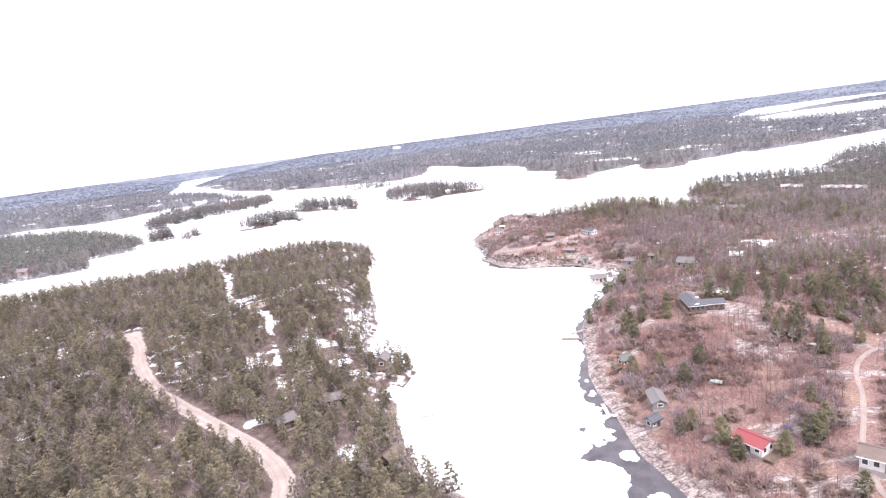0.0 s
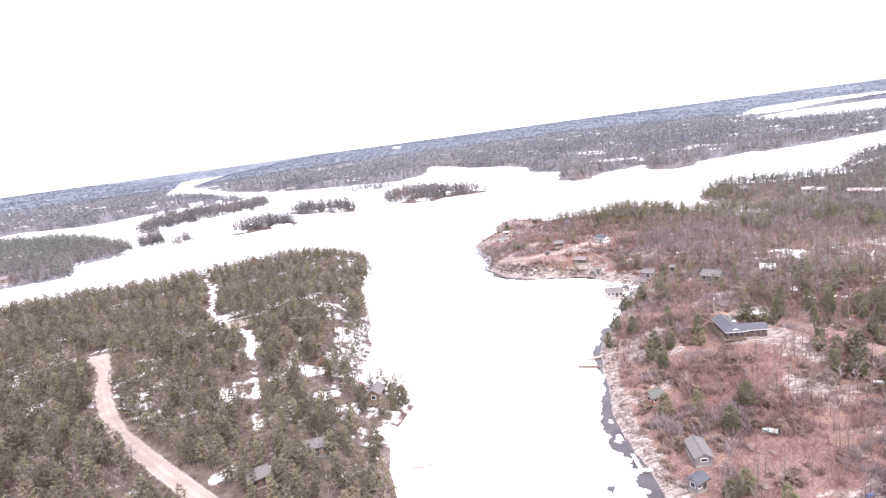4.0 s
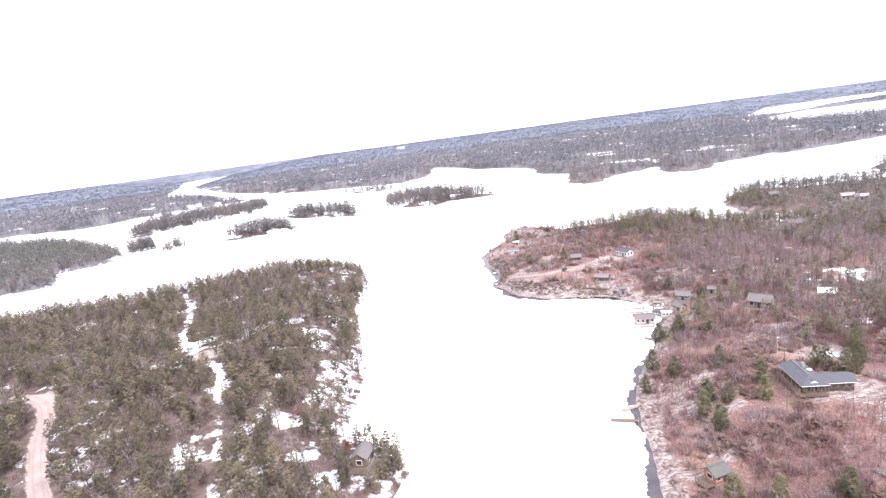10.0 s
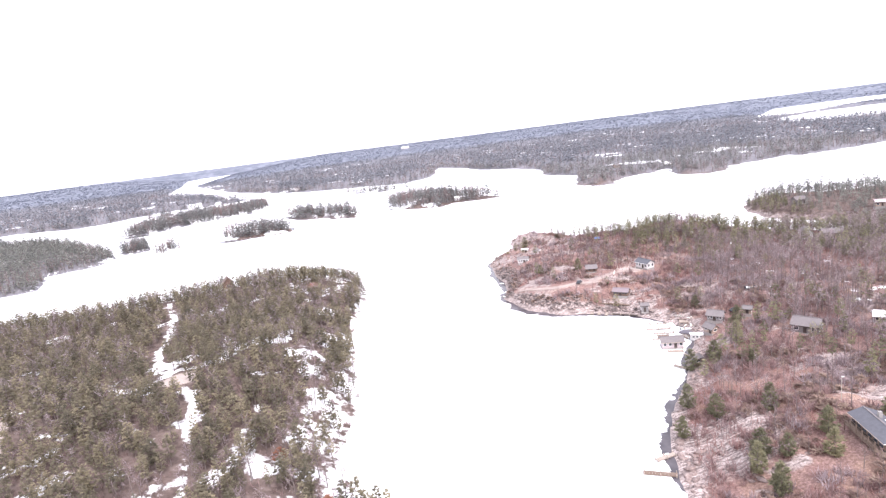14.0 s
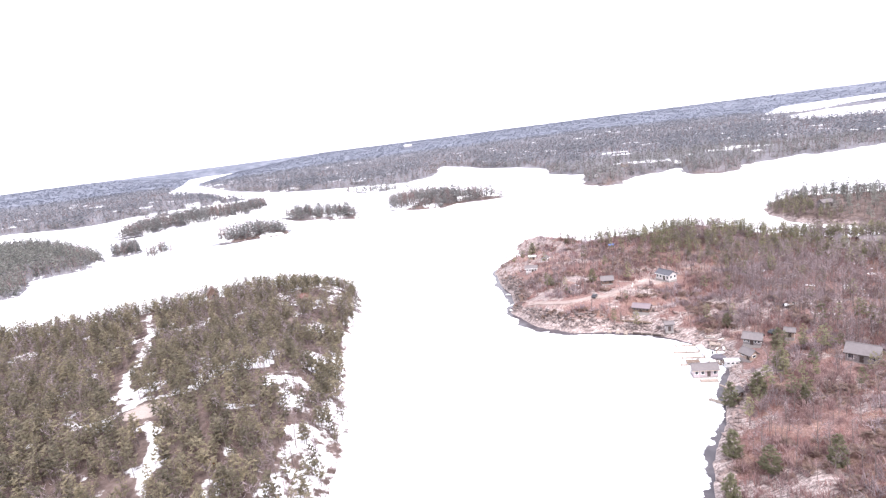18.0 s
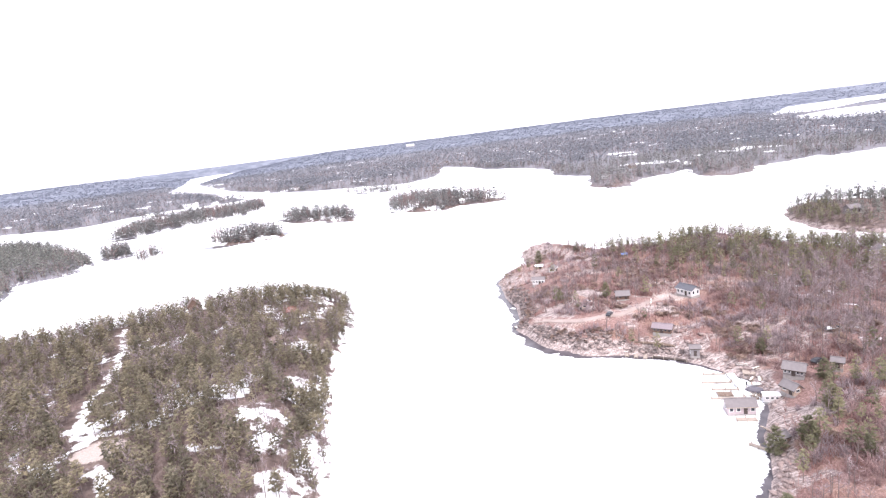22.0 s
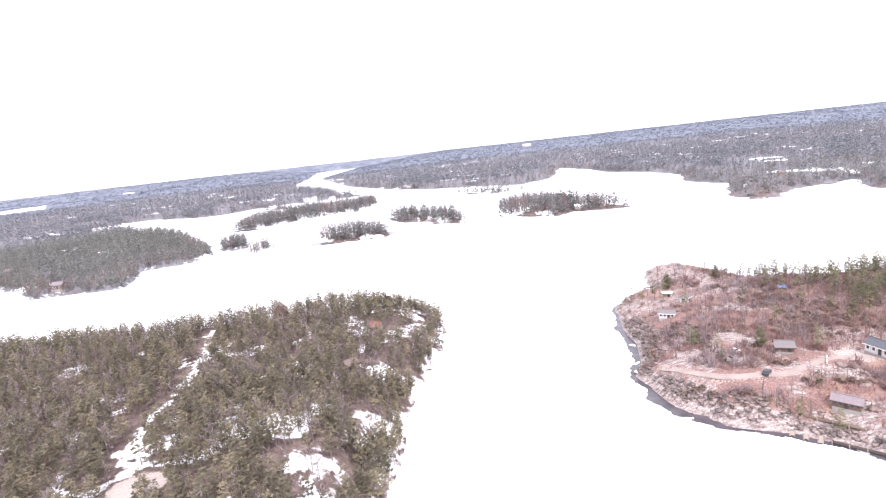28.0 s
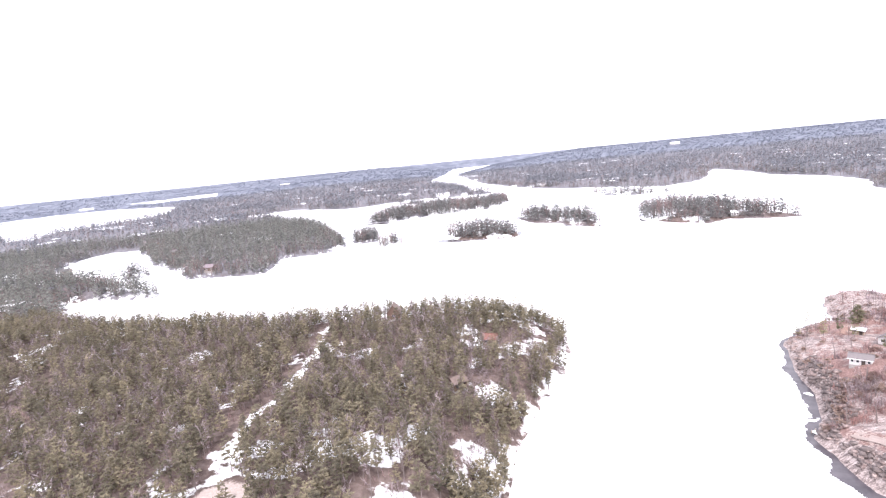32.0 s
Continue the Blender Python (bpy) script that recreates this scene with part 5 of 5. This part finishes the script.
lodge()
house("boathouse", "mauve boathouse with grey roof on the ice edge", 59.5, 235.0, 6.2, 3.4, 2.1, 1.0, -8, M_MAUVE, M_GREYROOF, 4, 1, raised=0.25, z=0.15, category="boathouse")
house("pump_shed", "tiny weathered shed beside the water", 60.2, 219.2, 2.2, 1.8, 1.9, 0.6, 20, M_WOOD, M_GREYROOF, 1, 1, raised=0.3, category="shed", door=False)
house("cottage", "grey-roofed cottage with a row of front windows", 76.8, 242.8, 4.4, 3.6, 1.8, 1.1, -38, M_GREYWALL, M_GREYROOF, 5, 2, raised=0.6)
house("guest_cabin", "small grey cabin with tan gable", 72.4, 236.6, 3.4, 2.4, 1.7, 1.0, -70, M_BEIGE, M_GREYROOF, 2, 1, raised=0.4, category="cabin")
house("bunkie", "small tan cabin with a pale grey roof", 86.0, 241.0, 2.2, 1.8, 1.8, 0.6, -35, M_BEIGE, M_GREYROOF, 1, 1, raised=0.9, category="cabin")
house("shed", "tall grey shed at the end of the boardwalk", 61.3, 265.0, 2.4, 2.0, 2.5, 0.5, -12, M_GREYWALL, M_GREYROOF, 1, 1, raised=0.2, category="shed")
house("cottage", "white cottage with dark blue-grey roof by the track", 73.2, 299.0, 6.3, 3.9, 2.2, 1.1, way((70.3, 303.3), (75.2, 293.6)), M_WHITE, M_SLATE, 4, 2, raised=0.6)
house("cottage", "grey-roofed cottage on the rocky point beside a pine", 51.2, 301.4, 4.2, 3.6, 1.5, 1.1, -8, M_LOG, M_GREYROOF, 2, 1, raised=0.4)
house("cottage", "white cottage with many windows on bare granite", 26.0, 333.4, 4.8, 2.8, 1.9, 0.8, -14, M_WHITE, M_GREYROOF, 4, 1, raised=0.3)
house("cottage", "small white cottage on the outer granite point", 35.6, 357.2, 3.2, 2.6, 1.9, 0.9, 60, M_WHITE, M_GREYROOF, 2, 1, raised=0.3)
house("cabin", "low tan cabin under a white roof on granite", 30.6, 366.0, 3.0, 2.2, 1.5, 0.35, -20, M_BEIGE, M_SNOWROOF, 2, 1, raised=0.2)
house("cabin", "low brown cabin with tan windows above the boardwalk", 56.6, 277.0, 5.4, 3.0, 1.7, 0.9, -33, M_LOG, M_MAUVEROOF, 5, 1, raised=0.3)
# houses back from the shore
house("house", "grey-roofed house half hidden in bare trees", 94.2, 224.0, 6.6, 5.0, 2.3, 1.6, -45, M_GREYWALL, M_GREYROOF, 3, 2)
house("house", "house with snow on its roof behind pines", 114.0, 222.0, 4.4, 3.2, 2.0, 1.0, -30, M_GREYWALL, M_SNOWROOF, 3, 1)
house("house", "cream house with pale roof among bare woods", 161.7, 316.0, 8.0, 5.0, 2.6, 1.3, -15, M_BEIGE, M_GREYROOF, 3, 2)
house("house", "small white gabled house among bare woods", 150.8, 317.0, 4.5, 4.5, 3.0, 2.0, 70, M_WHITE, M_GREYROOF, 1, 1)
for hx, hy in ((226.2, 373.6), (227.4, 364.2), (234.2, 344.3), (236.9, 339.3), (243.9, 336.7), (241.5, 326.3)):
    house("house", "dark house with pale roof on the far shore ridge", hx, hy, 6.0, 4.2, 2.4, 1.1, -25, M_BEIGE, M_MAUVE, 3, 2, raised=1.2)
house("house", "weathered house near the far bay", 204.0, 410.0, 7.0, 5.0, 2.6, 1.5, 10, M_GREYWALL, M_GREYROOF, 2, 1)
# western headland
house("cabin", "grey-roofed cabin beside the snowy western shore", -29.0, 163.0, 5.0, 3.4, 2.3, 1.2, 80, M_DECK, M_GREYROOF, 2, 1, deck="l", raised=0.5)
house("cabin", "brown cabin with a weathered grey roof among pines", -48.5, 122.5, 4.2, 3.2, 2.2, 1.1, 35, M_LOG, M_GREYROOF, 2, 1)
house("cabin", "brown-roofed cabin near the western shore", -21.5, 108.5, 4.2, 3.2, 2.4, 1.3, 60, M_LOG, M_BROWNROOF, 2, 1)
house("cabin", "tan cabin with grey roof in the pines", -38.6, 134.0, 5.0, 3.2, 2.2, 1.0, 10, M_BEIGE, M_GREYROOF, 3, 1)
house("cabin", "rust-red-roofed cabin half hidden among pines", -77.0, 326.0, 4.6, 3.4, 2.2, 1.3, 10, M_LOG, M_RUST, 2, 1, raised=0.6)
house("cabin", "small brown cabin hidden among pines", -71.0, 288.5, 4.0, 3.2, 2.2, 1.2, 60, M_LOG, M_BROWNROOF, 2, 1, raised=0.6)
house("chalet", "steep-gabled brown chalet at the tip of the pines", -121.5, 335.0, 5.4, 4.8, 2.6, 2.8, 117, M_LOG, M_BROWNROOF, 2, 1, raised=0.6)
# across the water
house("boathouse", "large weathered boathouse with mauve roof on the far bay", -368.0, 447.5, 9.0, 6.0, 2.8, 2.0, 5, M_DECK, M_MAUVEROOF, 4, 2, raised=0.5, category="boathouse")
house("cottage", "white cottage on the wooded island shore", -5.0, 679.0, 5.5, 4.0, 2.4, 1.5, 5, M_WHITE, M_SNOWROOF, 3, 1)
house("hall", "pale flat-roofed hall far off in the forest", -260.0, 2960.0, 42.0, 18.0, 10.0, 1.5, 5, M_WHITE, M_SNOWROOF, 6, 1, raised=2.0, category="building", door=False)
house("hall", "pale hall far off in the western forest", -2020.0, 2250.0, 46.0, 18.0, 8.0, 1.5, 40, M_WHITE, M_SNOWROOF, 6, 1, raised=2.0, category="building", door=False)
for hx, hy, ht in ((-330, 1178, 0), (-175, 1148, 20), (-70, 1440, 40), (-40, 1445, 10), (200, 780, 20), (150, 712, 60), (-640, 575, 30), (-600, 560, 10), (-480, 500, 40), (-560, 440, 30)):
    house("cottage", "pale cottage among trees on a distant shore", hx, hy, 7.5, 5, 2.6, 1.8, ht, M_WHITE if hx % 20 else M_BEIGE, M_GREYROOF, 3, 1, raised=1.0)


# docks
def dock(label, x0, y0, x1, y1, width, mat, z=0.35, posts=3, name="dock"):
    l, t = math.hypot(x1 - x0, y1 - y0), way((x0, y0), (x1, y1))
    top = thing(name, label, "dock", (x0 + x1) / 2, (y0 + y1) / 2, 0, t)
    n = max(3, int(l / 0.6))
    for k in range(n):
        part("plank", box(l / n - 0.03, width, 0.06, (k + 0.5) * l / n - l / 2, 0, z), mat, top)
    for s in (-1, 1):
        part("beam", box(l, 0.14, 0.2, 0, s * (width / 2 - 0.1), z - 0.21), mat, top)
        for k in range(posts):
            part("post", box(0.16, 0.16, z + 0.75, -l / 2 + 0.2 + k * (l - 0.4) / (posts - 1), s * (width / 2 + 0.1), -0.3), M_WOOD, top)
    return top


dock("weathered wooden dock frozen into the ice", 30.3, 174.4, 36.6, 172.4, 1.1, M_DECK)
dock("short grey dock lying against the granite", 34.3, 178.0, 38.8, 179.6, 1.0, M_WOOD)
dock("white-edged floating dock at open water", 31.0, 128.0, 30.9, 122.8, 0.8, M_TRIM)
dock("short white dock section beside open water", 30.6, 122.5, 33.0, 121.8, 0.9, M_TRIM)
dock("broad snowy walkway of the marina", 66.2, 254.0, 64.9, 241.6, 1.9, M_TRIM, 0.4, 4, "walkway")
dock("thin finger dock in the ice", 57.2, 250.8, 64.4, 249.5, 0.45, M_WOOD)
dock("thin finger dock in the ice", 58.0, 246.6, 64.4, 245.4, 0.4, M_WOOD)
dock("thin finger dock in the ice", 55.9, 242.2, 64.0, 240.9, 0.6, M_WOOD)
dock("thin finger dock in the ice", 59.5, 255.5, 65.0, 254.4, 0.4, M_WOOD)
dock("square tan deck frozen into the ice", 58.2, 243.9, 61.8, 243.2, 2.0, M_DECK)
for k in range(4):
    dock("narrow boat slip of white and brown planks", 65.6 + 0.75 * k, 242.6 - 0.5 * k, 66.2 + 0.75 * k, 239.6 - 0.5 * k, 0.36, M_TRIM if k % 2 else M_DECK)
dock("plank dock in front of the boathouse", 57.0, 231.6, 61.4, 230.8, 1.2, M_WOOD)
dock("small grey dock frozen at an angle", 55.1, 221.7, 57.6, 218.6, 0.8, M_WOOD)
dock("pale dock at the tip of the point", 12.9, 307.6, 18.6, 302.8, 1.2, M_TRIM)
dock("dark timber landing below granite", 16.6, 338.0, 20.4, 325.5, 1.6, M_DARK, 0.5, 4, "landing")
dock("long tan boardwalk climbing behind the slips", 47.4, 277.4, 58.0, 271.0, 1.2, M_DECK, 2.6, 5, "boardwalk")
for k in range(3):
    dock("short weathered boat slip below the boardwalk", 44.8 + 2.3 * k, 275.0 - 1.5 * k, 43.6 + 2.3 * k, 271.8 - 1.5 * k, 0.8, M_WOOD)
dock("dark shoreline dock between slips and shed", 50.6, 269.6, 59.0, 264.6, 1.0, M_DARK, 0.4, 4)
dock("lone float frozen in mid-lake ice", -17.6, 132.5, -13.0, 133.0, 0.5, M_WOOD, 0.2)

pont = thing("houseboat", "white houseboat with dark windows at the slips", "boat", 68.6, 238.2, 0, -12)
part("hull", box(4.2, 2.0, 0.5, 0, 0, 0.0), M_STEEL, pont)
part("cabin", box(3.6, 1.7, 1.6, 0, 0, 0.5), M_WHITE, pont)
part("roof", box(4.0, 2.0, 0.12, 0, 0, 2.1), M_SNOWROOF, pont)
for k in range(3):
    window(pont, -1.1 + 1.1 * k, -0.87, 1.2, 0.7, 0.5, 0)


def car(label, x, y, turn, mat):
    top = thing("car", label, "car", x, y, max(gz(x, y), 0), turn)
    top.matrix_basis = top.matrix_basis @ Matrix.Scale(0.8, 4)
    v = [(-2.2, 0, 0.35), (2.2, 0, 0.35), (2.25, 0, 0.75), (1.2, 0, 0.95), (0.6, 0, 1.5), (-1.2, 0, 1.5), (-1.9, 0, 1.0), (-2.25, 0, 0.9)]
    n = len(v)
    pts = [(a, -0.85 if c < 1.2 else -0.68, c) for a, _, c in v] + [(a, 0.85 if c < 1.2 else 0.68, c) for a, _, c in v]
    part("body", (np.array(pts), [tuple(range(n))[::-1], tuple(range(n, 2 * n))] + [(k, (k + 1) % n, n + (k + 1) % n, n + k) for k in range(n)]), mat, top)
    for s in (-1, 1):
        part("side_window", box(1.5, 0.05, 0.36, -0.3, s * 0.77, 1.02), M_GLASS, top)
        part("headlight", box(0.06, 0.3, 0.14, 2.25, s * 0.6, 0.62), M_TRIM, top)
        for wx in (-1.35, 1.4):
            ring = [(wx + 0.33 * math.cos(k * math.tau / 10), 0.33 + 0.33 * math.sin(k * math.tau / 10)) for k in range(10)]
            pts = [(a, s * 0.75, b) for a, b in ring] + [(a, s * 0.92, b) for a, b in ring]
            w = part("wheel", (np.array(pts), [tuple(range(10)), tuple(range(10, 20))] + [(k, (k + 1) % 10, 10 + (k + 1) % 10, 10 + k) for k in range(10)]), M_TYRE, top)
            part("rim", box(0.34, 0.03, 0.34, wx, s * 0.93, 0.16), M_STEEL, w)
    part("windscreen", (np.array([(1.18, -0.62, 1.0), (1.18, 0.62, 1.0), (0.64, 0.55, 1.46), (0.64, -0.55, 1.46)]) + np.array([0.03, 0, 0.03]), [(0, 1, 2, 3)]), M_GLASS, top)
    return top


car("dark car parked on the gravel track", 42.7, 286.4, 60, M_CARDARK)
car("dark car parked behind the grey cottage", 84.7, 246.5, 20, M_CARDARK)


def boat(label, x, y, turn, mat, l=4.6):
    top = thing("motorboat", label, "boat", x, y, max(gz(x, y), 0) + 0.02, turn)
    v, rows = [], 7
    for k in range(rows):
        s = k / (rows - 1)
        w = 0.85 * (1 - max(0, s - 0.45) ** 2 * 3.2)
        v += [((s - 0.5) * l, -w, 0.75 + 0.15 * s), ((s - 0.5) * l, 0, 0.0 + 0.3 * max(0, s - 0.6)), ((s - 0.5) * l, w, 0.75 + 0.15 * s), ((s - 0.5) * l, 0, 0.60)]
    f = []
    for k in range(rows - 1):
        a = k * 4
        for i in range(4):
            j = (i + 1) % 4
            f.append((a + i, a + j, a + 4 + j, a + 4 + i))
    f += [(0, 1, 2, 3), (rows * 4 - 4, rows * 4 - 1, rows * 4 - 2, rows * 4 - 3)]
    part("hull", (np.array(v), f), mat, top)
    part("windscreen", box(0.06, 1.2, 0.4, 0.3, 0, 0.75), M_GLASS, top)
    part("outboard_motor", box(0.35, 0.3, 0.9, -l / 2 - 0.18, 0, 0.3), M_CARDARK, top)
    part("seat", box(0.4, 1.2, 0.3, -0.8, 0, 0.62), M_BEIGE, top)
    return top


boat("small grey-green skiff lying on pale granite", 57.1, 121.8, 150, M_SKIFF, 2.8)
boat("white motorboat stored beside the drive", 89.0, 133.2, 160, M_CARWHITE, 6.0)
boat("white motorboat stored in the brush", 97.1, 258.6, 0, M_CARWHITE, 5.2)
boat("white motorboat on snow below the cottage", 39.6, 301.0, 110, M_CARWHITE, 4.0)
boat("small boat hauled out at the slips", 69.0, 246.4, -20, M_CARWHITE, 3.6)
dock("reddish plank ramp behind the point dock", 18.8, 303.4, 22.6, 302.2, 0.8, M_DECK, 0.9)

# poles, canopy
M_PALEPOLE = paint("pale_pole_wood", (0.50, 0.44, 0.39), 0.8, 0.2, 3)
for px, py, ph, pl in ((73.2, 178.8, 6.0, "slim pale wooden lamp pole beside the lodge drive"), (80.5, 172.0, 4.0, "short pale lamp pole by the lodge")):
    pole = thing("lamp_pole", pl, "pole", px, py, gz(px, py))
    v, f = tube([(0, 0, -0.3), (0, 0, ph)], [0.08, 0.055], 8)
    part("pole", (v, f.tolist()), M_PALEPOLE, pole)
    part("lamp_head", box(0.5, 0.2, 0.14, 0.25, 0, ph), M_TRIM, pole)
can = thing("canopy", "bright blue tarpaulin canopy in the bare woods", "canopy", 67.7, 355.5, gz(67.7, 355.5), -20)
for k, cx in enumerate((-1.2, 1.2)):
    for cy in (-1.1, 1.1):
        part("leg", box(0.09, 0.09, 2.2, cx, cy, -0.05), M_STEEL, can)
for s in (-1, 1):
    part("cover", slope(2.6, 2.4, 1.9, 0.7, s, 0.1, 0.05), M_BLUE, can)
tarp = thing("tarpaulin", "blue tarpaulin over a pile beside a pine", "tarpaulin", 63.0, 103.0, gz(63.0, 103.0), 20)
part("cover", (np.array([(-0.8, -0.4, 0), (0.8, -0.4, 0), (0.8, 0.4, 0), (-0.8, 0.4, 0), (-0.6, 0, 0.5), (0.6, 0.05, 0.4)]), [(0, 1, 5, 4), (2, 3, 4, 5), (1, 2, 5), (3, 0, 4)]), M_BLUE, tarp)

heap = thing("tarpaulin", "dark grey tarpaulin draped over boats at the slips", "tarpaulin", 67.4, 243.6, max(gz(67.4, 243.6), 0.4), -20)
cover = []
for ring, (rad, up) in enumerate(((1.0, 0.0), (0.92, 0.55), (0.6, 0.85), (0.0, 0.95))):
    cover += [(2.1 * rad * math.cos(k * math.tau / 14) * (1 + 0.08 * math.sin(3 * k)), 1.3 * rad * math.sin(k * math.tau / 14), up) for k in range(14)]
part("cover", (np.array(cover), [(r * 14 + k, r * 14 + (k + 1) % 14, r * 14 + 14 + (k + 1) % 14, r * 14 + 14 + k) for r in range(3) for k in range(14)]), M_TARP, heap)


def pile(label, x, y, turn, mats, n, l):
    """Stacked boards, a little askew."""
    top = thing("lumber_pile", label, "lumber", x, y, max(gz(x, y), 0.05), turn, "lumber piles of the marina")
    rng = np.random.default_rng(int(x * 10))
    for k in range(n):
        row, col = k // 4, k % 4
        part("board", box(l * rng.uniform(0.8, 1.05), 0.22, 0.12, rng.uniform(-0.15, 0.15), (col - 1.5) * 0.26, row * 0.13), mats[k % len(mats)], top)


for (px, py), pt in zip(((72.5, 252.0), (71.1, 247.9), (70.1, 255.2), (70.0, 249.7)), (20, 70, -30, 50)):
    pile("stacked pale and brown boards beside the slips", px, py, pt, (M_WOOD, M_TRIM, M_DECK), 11, 2.6)
dock("tan plank platform above the marina walkway", 68.69999999999999, 252.4, 71.5, 251.20000000000002, 2.4, M_WOOD, max(gz(70.1, 251.8), 0) + 0.4, 3, "platform")
low = thing("retaining_wall", "low pale timber retaining wall at the track's edge", "wall", 58.9, 294.5, 8.4, 70.0)
for k in range(4):
    part("timber", box(1.5, 0.3, 0.9, (k - 1.5) * 1.52, 0, -0.3), M_TRIM if k % 2 else M_WOOD, low)
boat("upturned pale skiff on the granite", 36.5, 295.7, 40, M_WOOD, 3.2)
steps = thing("shore_steps", "grey wooden steps down to the water", "steps", 61.5, 226.0, 0.0, 118)
for k in range(6):
    part("tread", box(0.8, 0.3, 0.08, 0, k * 0.42, 0.35 + k * 0.3), M_WOOD, steps)
for sx in (-0.45, 0.45):
    part("stringer", (np.array([(sx - 0.05, -0.2, 0.0), (sx + 0.05, -0.2, 0.0), (sx + 0.05, 2.4, 1.8), (sx - 0.05, 2.4, 1.8), (sx - 0.05, -0.2, 0.35), (sx + 0.05, -0.2, 0.35), (sx + 0.05, 2.4, 2.1), (sx - 0.05, 2.4, 2.1)]),
                      [(0, 1, 2, 3), (4, 7, 6, 5), (0, 4, 5, 1), (2, 6, 7, 3), (0, 3, 7, 4), (1, 5, 6, 2)]), M_WOOD, steps)


# the plan above is drawn at four fifths of its size: bring it to metres
for ob in list(scene.objects):
    if ob.parent is None and ob.type not in {"CAMERA", "LIGHT"}:
        ob.matrix_basis = Matrix.Scale(1.25, 4) @ ob.matrix_basis
